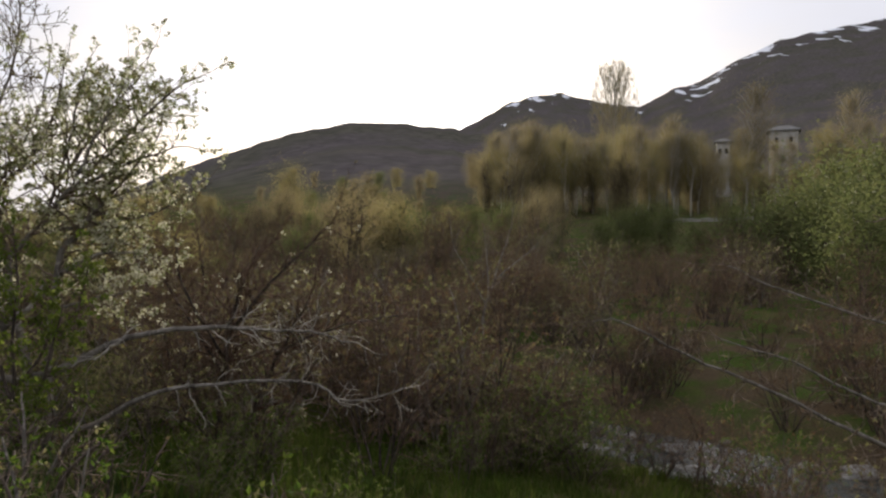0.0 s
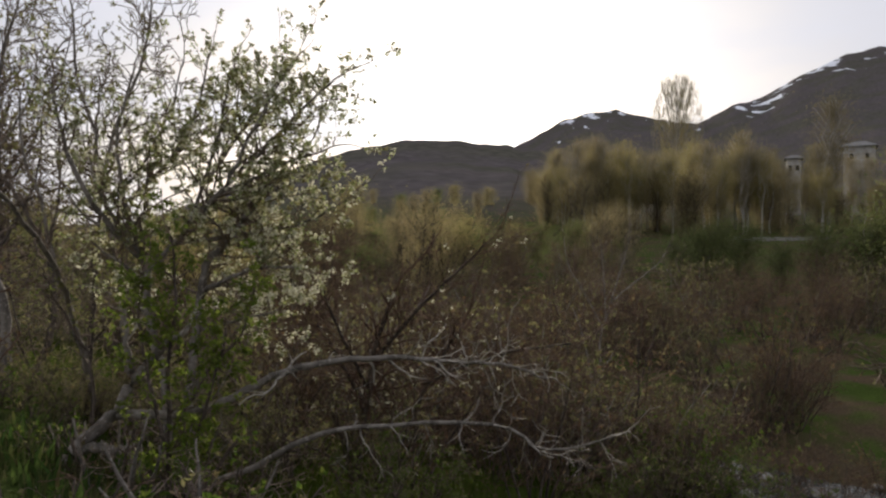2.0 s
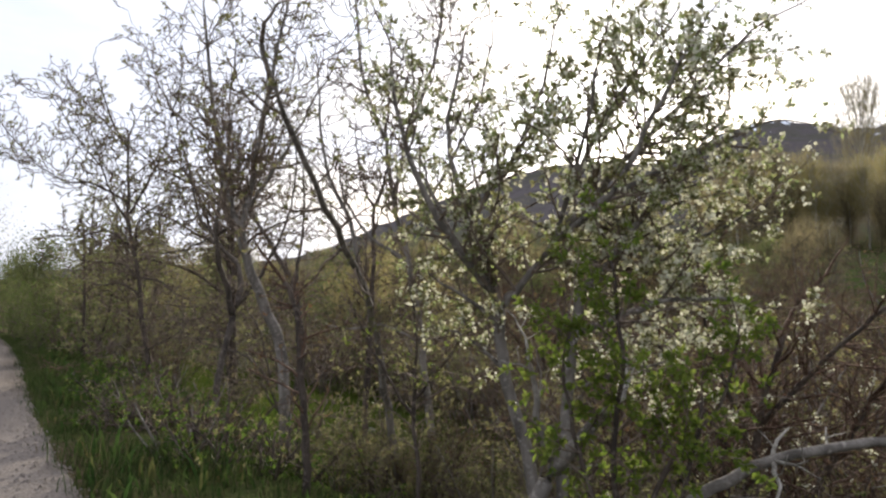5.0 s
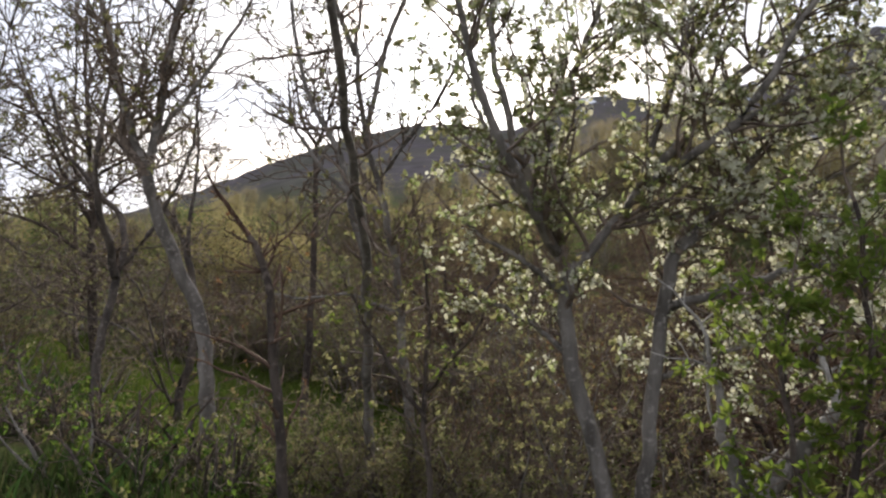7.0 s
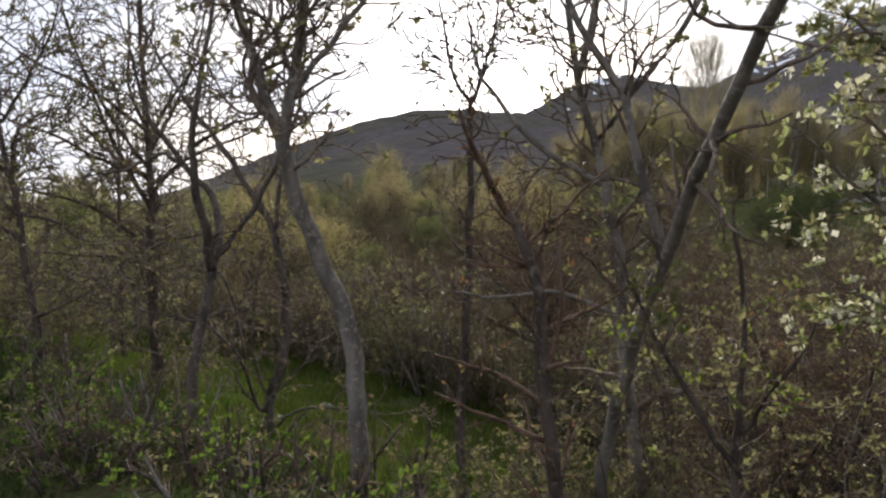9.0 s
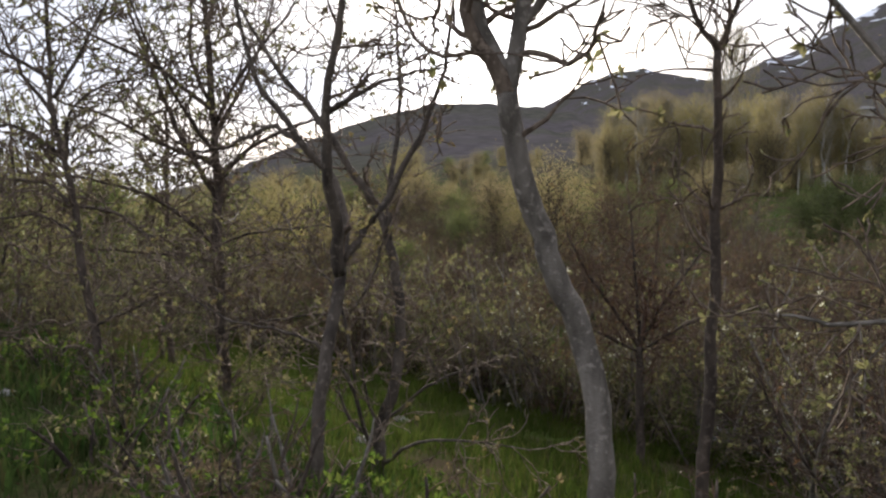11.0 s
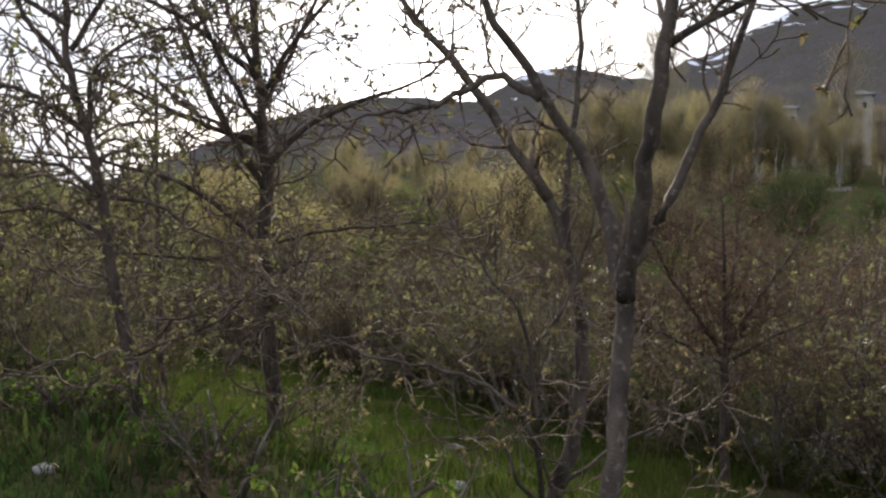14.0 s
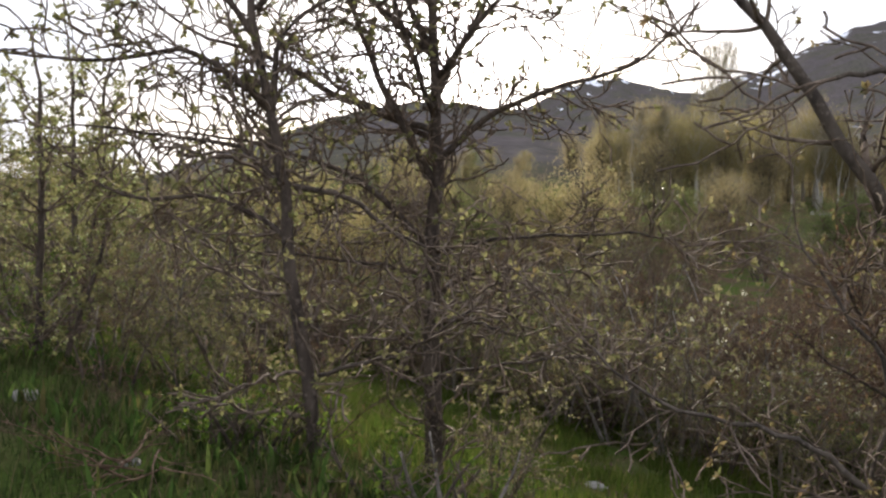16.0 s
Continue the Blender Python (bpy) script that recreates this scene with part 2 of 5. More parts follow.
class Geo:
    """A growing heap of faces that becomes one mesh."""

    def __init__(self):
        self.v, self.f = [], []

    def tube(self, pts, radii, sides=6, cap=True):
        v, f, base = self.v, self.f, len(self.v)
        n = len(pts)
        for i in range(n):
            t = pts[min(i + 1, n - 1)] - pts[max(i - 1, 0)]
            t.normalize()
            ref = Vector((0, 0, 1)) if abs(t.z) < 0.8 else Vector((1, 0, 0))
            x = t.cross(ref)
            x.normalize()
            y = t.cross(x)
            r = radii[i]
            for k in range(sides):
                a = 2 * math.pi * k / sides
                v.append(pts[i] + x * (r * math.cos(a)) + y * (r * math.sin(a)))
        for i in range(n - 1):
            o = base + i * sides
            for k in range(sides):
                k2 = (k + 1) % sides
                f.append((o + k, o + k2, o + sides + k2, o + sides + k))
        if cap:
            f.append(tuple(base + (n - 1) * sides + k for k in range(sides)))
            f.append(tuple(base + sides - 1 - k for k in range(sides)))

    def leaf(self, p, d, up, length, width):
        """A folded pointed blade: four corners round a midrib."""
        s = d.cross(up)
        if s.length < 1e-4:
            s = Vector((1, 0, 0))
        s.normalize()
        n = s.cross(d)
        b = len(self.v)
        mid = p + d * (length * 0.5)
        self.v += [p, mid + s * width * 0.5 + n * width * 0.18, p + d * length, mid - s * width * 0.5 + n * width * 0.18]
        self.f += [(b, b + 1, b + 2), (b, b + 2, b + 3)]

    def petal(self, p, d, up, size):
        s = d.cross(up)
        if s.length < 1e-4:
            s = Vector((1, 0, 0))
        s.normalize()
        u = s.cross(d)
        b = len(self.v)
        self.v += [p - s * size - u * size, p + s * size - u * size + d * size * 0.4, p + s * size + u * size, p - s * size + u * size + d * size * 0.4]
        self.f += [(b, b + 1, b + 2), (b, b + 2, b + 3)]

    def data(self, name, mat, smooth=True):
        me = bpy.data.meshes.new(name)
        me.from_pydata([tuple(p) for p in self.v], [], self.f)
        me.materials.append(mat)
        if smooth:
            me.polygons.foreach_set("use_smooth", [True] * len(me.polygons))
        me.update()
        return me


def part(name, geo, mat, parent=None, label="", smooth=True):
    ob = new(name, geo.data(name, mat, smooth))
    ob.parent = parent
    return tagged(ob, label)


def thing(name, at, label, category, group="", kind=""):
    ob = new(name)
    ob.location = at
    ob.empty_display_size = 0.1
    return tagged(ob, label, category, group, kind)


def rvec(rng):
    while True:
        q = Vector((rng.uniform(-1, 1), rng.uniform(-1, 1), rng.uniform(-1, 1)))
        if 0.05 < q.length < 1:
            return q.normalized()


# ---- the lie of the land ----
NX, NY = 0.68, 0.734                # across the road, towards the river
EDGE = -0.20                        # right edge of the gravel


def su(x, y):
    return NX * x + NY * y, -NY * x + NX * y


def xy(s, u):
    return NX * s - NY * u, NY * s + NX * u


S_Z = ([-400, -60, -12, -5, -3.6, -3.3, 0.5, 1.2, 2.0, 2.8, 3.6, 6, 9, 12.5, 15.0, 15.9, 17.6, 19, 23, 35, 60],
       [6, 3, 1.2, 0.4, -0.02, 0, 0, -0.10, -0.35, -0.75, -1.05, -1.7, -2.4, -3.0, -3.38, -3.9, -3.9, -3.3, -2.6, -1.6, -0.8])
R_Z = ([50, 70, 100, 140, 180, 230], [-1.0, -0.3, 2.5, 8.0, 14.0, 20.0])
NEAR_AZ = [-180, -60, -40, -32, -26, -19, -12.5, -7.5, -3.8, 0.6, 2.5, 5, 10, 20, 40, 60, 90, 180]
NEAR_EL = [2, 1, 1.0, 1.7, 3.4, 6.5, 8.9, 10.05, 10.1, 9.7, 9.4, 9.0, 7.8, 6.8, 6.2, 4, 3, 2]
FAR_AZ = [-180, -60, -20, -5, 0, 2.9, 5.2, 7, 9.2, 12.3, 15.4, 16.4, 17.6, 19.5, 22.2, 25.3, 28, 32, 40, 60, 90, 180]
FAR_EL = [0.5, 1, 3, 7, 9, 10.4, 11.7, 12.2, 12.4, 11.6, 11.1, 11.6, 12.3, 12.6, 14, 15.2, 15.5, 15.8, 17, 12, 5, 0.5]
R_NEAR, R_FAR = 620.0, 2600.0


def land_z(x, y):
    s, u = su(x, y)
    r, az = math.hypot(x, y), math.degrees(math.atan2(x, y))
    z = float(np.interp(s, *S_Z))
    if 0.3 < s < 200:
        k = min(1.0, (s - 0.3) / 2)
        z += k * (0.10 * noise.noise(Vector((x * 0.5, y * 0.5, 0))) + 0.03 * noise.noise(Vector((x * 2.1, y * 2.1, 3))))
    if r > 45:
        w = min(1.0, (r - 45) / 25)
        zr = float(np.interp(r, *R_Z)) * float(np.interp(az, [-60, -34, -16], [0.05, 0.12, 1.0])) + 0.6 * noise.noise(Vector((x * 0.03, y * 0.03, 5)))
        if r > 150:
            top = R_NEAR * math.tan(radians(float(np.interp(az, NEAR_AZ, NEAR_EL)))) + 1.5
            top += 3.0 * noise.noise(Vector((az * 0.8, 1.0, 0)))
            far = R_FAR * math.tan(radians(float(np.interp(az, FAR_AZ, FAR_EL)))) + 1.5
            far += 7.0 * noise.noise(Vector((az * 0.9, 7.0, 0))) + 3.0 * noise.noise(Vector((az * 3.1, 9.0, 0)))
            base = float(np.interp(150, *R_Z)) * float(np.interp(az, [-60, -34, -16], [0.05, 0.12, 1.0]))
            hill_z = np.interp(r, [150, 300, 450, R_NEAR, 660, 1100, 1700, R_FAR, 2800, 4300],
                               [base, base + 0.30 * (top - base), base + 0.57 * (top - base), top, top * 0.86, 0.18 * far + 0.3 * top,
                                0.44 * far, far, far * 0.8, far * 0.3])
            rough = min(12.0, (r - 150) * 0.02)
            hill_z += rough * noise.noise(Vector((x * 0.012, y * 0.012, 2))) * (0 if abs(r - R_NEAR) < 30 or abs(r - R_FAR) < 60 else 1)
            zr = zr + (float(hill_z) - zr) * min(1.0, (r - 150) / 40)
        front = 1.0 if s > 0 else max(0.0, 1 + s / 60)
        z = z + (zr - z) * w * front
    return z


def ground_z(x, y):
    return land_z(x, y)


def crest_share(x, y, z):
    """1 on the crest of the far range, falling off below it; less on the lower middle peak."""
    if not 2050 < math.hypot(x, y) < 2750:
        return 0.0
    az = math.degrees(math.atan2(x, y))
    drop = R_FAR * math.tan(radians(float(np.interp(az, FAR_AZ, FAR_EL)))) - z
    most = float(np.interp(az, [3, 5, 9, 12, 16, 19, 21, 40], [0, 0.93, 0.95, 0.5, 0.6, 0.85, 1.0, 1.0]))
    return most * float(np.interp(drop, [0, 50, 120, 200], [1, 0.96, 0.78, 0]))


def build_ground():
    radii = sorted([0.0] + [0.35 * 1.06 ** k for k in range(164)] + [600.0, 612.0, 620.0, 632.0, 650.0, 2560.0, 2590.0, 2606.0, 2640.0])
    angles = [-48 + 0.5 * k for k in range(200)] + [52 + 3.0 * k for k in range(87)]
    cx, cy = -6.0, 6.0
    g = Geo()
    n = len(angles)
    for r in radii:
        for a in angles:
            x, y = cx + r * math.sin(radians(a)), cy + r * math.cos(radians(a))
            g.v.append((x, y, land_z(x, y)))
    for i in range(len(radii) - 1):
        for k in range(n):
            k2 = (k + 1) % n
            g.f.append((i * n + k, (i + 1) * n + k, (i + 1) * n + k2, i * n + k2))
    ob = part("ground", g, SOIL)
    tops = ob.data.attributes.new("crest", "FLOAT", "POINT")
    tops.data.foreach_set("value", [crest_share(*p) for p in g.v])
    return tagged(ob, "grassy riverside slope with brown leaf litter, rising to hills", "ground", kind="structure")


build_ground()


def edge_s(u):
    """The gravel's edge draws back from the slope as the track bends away."""
    return float(np.interp(u, [6, 10, 12, 16, 21, 24, 30, 40, 80], [-0.02, -0.07, -0.20, -0.40, -0.48, -0.56, -0.8, -1.7, -6.0]))


def build_road():
    g = Geo()
    us = [-40 + 0.5 * k for k in range(260)]
    prof = [(-3.35, -0.01), (-3.2, 0.03), (-2.4, 0.045), (-1.7, 0.06), (-1.0, 0.045), (-0.4, 0.035), (EDGE, 0.012), (EDGE + 0.12, -0.04)]
    for u in us:
        wob = 0.10 * noise.noise(Vector((u * 0.9, 0, 4))) + 0.05 * noise.noise(Vector((u * 3.0, 0, 8)))
        for j, (s, dz) in enumerate(prof):
            s2 = s + (wob + edge_s(u) - EDGE if j >= 6 else min(0, edge_s(u) + 0.45))
            x, y = xy(s2, u)
            g.v.append((x, y, land_z(x, y) + dz + 0.008 * noise.noise(Vector((x * 3, y * 3, 1)))))
    m = len(prof)
    for i in range(len(us) - 1):
        for j in range(m - 1):
            g.f.append((i * m + j, i * m + j + 1, (i + 1) * m + j + 1, (i + 1) * m + j))
    return tagged(part("road", g, GRAVEL), "pale grey-brown gravel track with ragged grassy edge", "road", kind="structure")


build_road()


def build_water():
    g = Geo()
    us = [-60 + 2.0 * k for k in range(70)]
    for u in us:
        for s in (15.0, 15.8, 16.8, 17.8, 19.0):
            x, y = xy(s + 0.8 * noise.noise(Vector((u * 0.15, 0, 2))), u)
            g.v.append((x, y, -3.52))
    for i in range(len(us) - 1):
        for j in range(4):
            g.f.append((i * 5 + j, i * 5 + j + 1, (i + 1) * 5 + j + 1, (i + 1) * 5 + j))
    return tagged(part("river", g, WATER), "shallow rippled river reflecting the pale sky", "river", kind="structure")


build_water()

# ---- trees ----


def grow(g, tips, p, d, length, r, level, rng, o):
    """One bough with its side shoots; the last level leaves its points in tips."""
    n = max(3, int(length / o["seg"]))
    step = length / n
    pts, ds, p = [p.copy()], [], p.copy()
    for i in range(n):
        d = (d + rvec(rng) * o["wob"] + Vector((0, 0, o["up"]))).normalized()
        p = p + d * step
        pts.append(p.copy())
        ds.append(d.copy())
    rad = [max(o["thin"], r * (1 - 0.7 * i / n)) for i in range(n + 1)]
    g.tube(pts, rad, 5 if r > 0.012 else 3, False)
    if level == 0:
        tips.append((pts, ds))
        return
    for _ in range(max(2, int(length * o["dens"][level - 1]))):
        f = rng.uniform(0.18, 1.0)
        i = min(n - 1, int(f * n))
        side = rvec(rng)
        side = (side - ds[i] * side.dot(ds[i])).normalized()
        a = radians(rng.uniform(30, 65))
        nd = ds[i] * math.cos(a) + side * math.sin(a)
        ln = o["len"][level - 1] * rng.uniform(0.55, 1.25) * (1.1 - 0.5 * f)
        grow(g, tips, pts[i] + (pts[i + 1] - pts[i]) * rng.random(), nd, ln, rad[i] * 0.55, level - 1, rng, o)


def stem(pts, r0, r1, rng, wob=0.015):
    """A smooth bent stem through the given points: points and radii."""
    q = [Vector(p) for p in pts]
    out, n = [], len(q)
    for i in range(n - 1):
        p0, p1, p2, p3 = q[max(i - 1, 0)], q[i], q[i + 1], q[min(i + 2, n - 1)]
        m = 4
        for k in range(m):
            t = k / m
            out.append(0.5 * ((2 * p1) + (p2 - p0) * t + (2 * p0 - 5 * p1 + 4 * p2 - p3) * t * t + (3 * p1 - p0 - 3 * p2 + p3) * t ** 3)
                       + rvec(rng) * wob * (0 if i + k == 0 else 1))
    out.append(q[-1])
    return out, [r0 + (r1 - r0) * (i / (len(out) - 1)) * 1.0 for i in range(len(out))]


def dress(tips, rng, kinds):
    """Leaves, buds or flowers on the twigs: kinds are (material key, how, amount per metre, size)."""
    made = {}
    for key, how, amount, size in kinds:
        g = made.setdefault(key, Geo())
        for pts, ds in tips:
            length = (pts[-1] - pts[0]).length
            for _ in range(int(length * amount + rng.random())):
                i = rng.randrange(max(1, len(ds) // 3), len(ds)) if len(ds) > 1 else 0
                p = pts[i] + (pts[i + 1] - pts[i]) * rng.random()
                if how == "leaf":
                    for _ in range(rng.randint(2, 4)):
                        d = (ds[i] * 0.5 + rvec(rng)).normalized()
                        g.leaf(p, d, rvec(rng), size * rng.uniform(0.6, 1.3), size * rng.uniform(0.35, 0.6))
                elif how == "tuft":      # a rosette of opening leaves at the twig's end
                    q, e = (pts[-1], ds[-1]) if rng.random() < 0.7 else (p, (ds[i] + rvec(rng)).normalized())
                    for _ in range(rng.randint(5, 8)):
                        d = (e * 0.6 + rvec(rng) * 0.9).normalized()
                        g.leaf(q, d, rvec(rng), size * rng.uniform(0.7, 1.3), size * rng.uniform(0.4, 0.6))
                elif how == "bud":
                    d = (ds[i] + rvec(rng) * 0.7).normalized()
                    g.leaf(p, d, rvec(rng), size * rng.uniform(0.6, 1.4), size * 0.45)
                else:
                    for _ in range(rng.randint(5, 9)):
                        q = p + rvec(rng) * size * rng.uniform(0.6, 2.2)
                        g.petal(q, rvec(rng), rvec(rng), size * rng.uniform(0.35, 0.6))
    return made


def tree(name, label, stems, shoots, o, kinds, seed, bark_mat, twig_mat, group=""):
    """stems: (points, r0, r1, from which share of it shoots spring, shoots per metre, their length).
    The first one is the trunk, the rest are limbs."""
    rng = random.Random(seed)
    base = Vector(stems[0][0][0])
    top = thing(name, base, label, "tree", group)
    twigs, tips = Geo(), []
    for k, (pts, r0, r1, share, per_m, ln) in enumerate(stems):
        path, rad = stem([Vector(p) - base for p in pts], r0, r1, rng)
        g = Geo()
        g.tube(path, rad, 9 if r0 > 0.03 else 7)
        part("trunk" if k == 0 else "limb", g, bark_mat, top)
        total = sum((path[i + 1] - path[i]).length for i in range(len(path) - 1))
        for _ in range(int(total * (1 - share) * per_m * o.get("many", 1.5))):
            f = rng.uniform(share, 1.0)
            i = min(len(path) - 2, int(f * (len(path) - 1)))
            d = (path[i + 1] - path[i]).normalized()
            side = rvec(rng)
            side = (side - d * side.dot(d)).normalized()
            a = radians(rng.uniform(35, 75))
            grow(twigs, tips, path[i].copy(), d * math.cos(a) + side * math.sin(a), ln * rng.uniform(0.5, 1.3) * (1.15 - 0.4 * f),
                 min(0.017, rad[i] * 0.5), shoots, rng, o)
        grow(twigs, tips, path[-1].copy(), (path[-1] - path[-2]).normalized(), ln, rad[-1], shoots, rng, o)
    tagged(part("twigwork", twigs, twig_mat, top), kind="stuff")
    for (mat, pname), g in dress(tips, rng, kinds).items():
        if g.f:
            tagged(part(pname, g, mat, top, smooth=False), kind="stuff")
    return top


FINE = dict(seg=0.07, wob=0.42, up=0.04, thin=0.0036, dens=[7, 7], len=[0.24, 0.5])
LEAFY = dict(seg=0.09, wob=0.28, up=0.04, thin=0.0022, dens=[14, 9], len=[0.17, 0.42])
CROWN = dict(seg=0.08, wob=0.40, up=0.04, thin=0.0056, dens=[6.5, 6], len=[0.22, 0.50])
BROAD = dict(seg=0.10, wob=0.50, up=0.04, thin=0.0085, dens=[2.7, 2.7], len=[0.26, 0.66], many=1.2)
BUSHY = dict(seg=0.08, wob=0.20, up=0.03, thin=0.0018, dens=[11, 9], len=[0.18, 0.40])

PALE, FRESH, RUSSET = (LEAF_PALE, "foliage"), (LEAF_FRESH, "foliage"), (LEAF_RUSSET, "russet_foliage")
YOUNG, GREEN, OLIVE, BUD, BLOOM = (LEAF_YOUNG, "young_foliage"), (LEAF_GREEN, "foliage"), (LEAF_OLIVE, "sparse_foliage"), (BUDS, "bud"), (BLOSSOM, "blossom")

# blossoming tree over the low boughs
tree("blossom_tree", "white-blossoming fruit tree with fresh green leaves and forked grey trunk",
     [([(-4.80, 8.27, -0.85), (-4.83, 8.27, 0.11), (-5.02, 8.26, 0.85), (-5.06, 8.25, 1.40)], 0.052, 0.042, 0.75, 4, 0.6),
      ([(-5.06, 8.25, 1.40), (-5.20, 8.24, 1.73), (-5.40, 8.30, 2.3), (-5.5, 8.4, 2.9), (-5.4, 8.5, 3.5)], 0.034, 0.011, 0.15, 9, 0.75),
      ([(-5.06, 8.25, 1.40), (-4.87, 8.26, 1.57), (-4.65, 8.28, 1.89), (-4.45, 8.3, 2.5), (-4.3, 8.3, 3.2)], 0.034, 0.011, 0.15, 9, 0.75),
      ([(-5.10, 8.25, 1.50), (-5.35, 7.9, 1.9), (-5.6, 7.7, 2.5), (-5.7, 7.6, 3.1)], 0.035, 0.012, 0.2, 9, 0.7),
      ([(-4.65, 8.28, 1.89), (-4.2, 8.0, 2.2), (-3.9, 7.9, 2.7), (-3.7, 7.9, 3.1)], 0.03, 0.010, 0.1, 10, 0.7),
      ([(-4.65, 8.28, 1.70), (-4.1, 8.5, 1.8), (-3.6, 8.6, 1.9), (-3.2, 8.6, 2.1)], 0.03, 0.010, 0.1, 10, 0.65),
      ([(-4.55, 8.29, 2.0), (-4.1, 8.4, 2.5), (-3.6, 8.4, 3.0), (-3.2, 8.4, 3.4)], 0.03, 0.010, 0.1, 14, 0.75),
      ([(-4.5, 8.3, 2.3), (-4.3, 8.6, 2.8), (-4.0, 8.7, 3.3), (-3.8, 8.8, 3.6)], 0.028, 0.010, 0.1, 13, 0.7),
      ([(-5.3, 8.3, 2.1), (-5.0, 8.6, 2.6), (-4.8, 8.7, 3.1), (-4.7, 8.7, 3.5)], 0.028, 0.010, 0.1, 13, 0.7),
      ([(-4.2, 8.1, 2.2), (-3.6, 8.2, 2.5), (-3.1, 8.3, 2.7)], 0.02, 0.008, 0.1, 14, 0.55),
      ([(-5.05, 8.25, 1.25), (-5.25, 8.2, 1.42), (-5.45, 8.2, 1.55), (-5.65, 8.2, 1.68)], 0.022, 0.008, 0.15, 12, 0.4),
      ([(-5.2, 8.24, 1.7), (-5.4, 8.15, 1.95), (-5.55, 8.1, 2.25), (-5.65, 8.1, 2.6)], 0.022, 0.008, 0.15, 12, 0.5),
      ([(-5.02, 8.26, 0.9), (-5.2, 8.3, 1.05), (-5.4, 8.3, 1.18), (-5.6, 8.3, 1.27)], 0.02, 0.007, 0.2, 12, 0.38)],
     1, LEAFY, [(PALE, "leaf", 10, 0.046), (YOUNG, "tuft", 4, 0.048), (BLOOM, "bloom", 5.5, 0.022)], 11, BARK_GREY, TWIG)
tree("blossom_tree", "second white-blossoming stem, leaning, thickly leaved on one side",
     [([(-4.56, 8.32, -0.85), (-4.6, 8.29, 0.11), (-4.57, 8.29, 0.5), (-4.51, 8.29, 1.15), (-4.44, 8.29, 1.5)], 0.046, 0.038, 0.6, 5, 0.6),
      ([(-4.44, 8.29, 1.5), (-4.21, 8.31, 1.76), (-4.03, 8.32, 2.02), (-3.71, 8.34, 2.38), (-3.4, 8.4, 2.8)], 0.04, 0.012, 0.1, 11, 0.7),
      ([(-4.46, 8.29, 1.2), (-4.1, 8.1, 1.35), (-3.8, 8.0, 1.45), (-3.45, 8.0, 1.45)], 0.03, 0.010, 0.1, 12, 0.6),
      ([(-4.5, 8.3, 0.8), (-4.15, 8.5, 0.9), (-3.8, 8.6, 1.0)], 0.02, 0.008, 0.1, 12, 0.6)],
     1, LEAFY, [(PALE, "leaf", 8, 0.046), (YOUNG, "tuft", 4, 0.048), (BLOOM, "bloom", 12, 0.023)], 12, BARK_GREY, TWIG)
# green sapling in full leaf under the blossom
tree("green_sapling", "bushy sapling in full bright green leaf under the blossom tree",
     [([(-4.14, 6.85, -0.65), (-4.12, 6.85, -0.1), (-4.16, 6.84, 0.6), (-4.10, 6.84, 1.2), (-4.16, 6.84, 1.7)], 0.024, 0.008, 0.15, 15, 0.40),
      ([(-4.10, 6.88, -0.65), (-3.94, 6.88, 0.0), (-3.78, 6.88, 0.5), (-3.70, 6.9, 0.95)], 0.02, 0.007, 0.2, 15, 0.38),
      ([(-4.14, 6.85, 0.0), (-4.3, 6.84, 0.5), (-4.40, 6.85, 1.0), (-4.38, 6.85, 1.4)], 0.018, 0.006, 0.25, 14, 0.34),
      ([(-4.06, 6.9, 0.2), (-3.85, 6.95, 0.6), (-3.6, 7.0, 0.9), (-3.5, 7.0, 1.3)], 0.016, 0.006, 0.15, 15, 0.36)],
     1, LEAFY, [(FRESH, "leaf", 30, 0.05)], 28, BARK_DARK, TWIG)
# young tree in yellow-green leaf beside the blossom tree
tree("leafing_sapling", "thin young tree in yellow-green leaf beside the blossom tree",
     [([(-5.85, 8.75, -0.95), (-5.87, 8.75, -0.2), (-5.92, 8.74, 0.5), (-5.88, 8.72, 1.1), (-5.95, 8.7, 1.6)], 0.026, 0.008, 0.4, 9, 0.4),
      ([(-5.9, 8.74, 0.4), (-6.15, 8.7, 0.8), (-6.35, 8.65, 1.15), (-6.45, 8.65, 1.4)], 0.016, 0.006, 0.2, 10, 0.36),
      ([(-5.9, 8.74, 0.6), (-5.65, 8.8, 0.9), (-5.5, 8.85, 1.2)], 0.016, 0.006, 0.2, 10, 0.36)],
     1, LEAFY, [(YOUNG, "leaf", 10, 0.046), (FRESH, "leaf", 3, 0.042)], 29, BARK_DARK, TWIG)
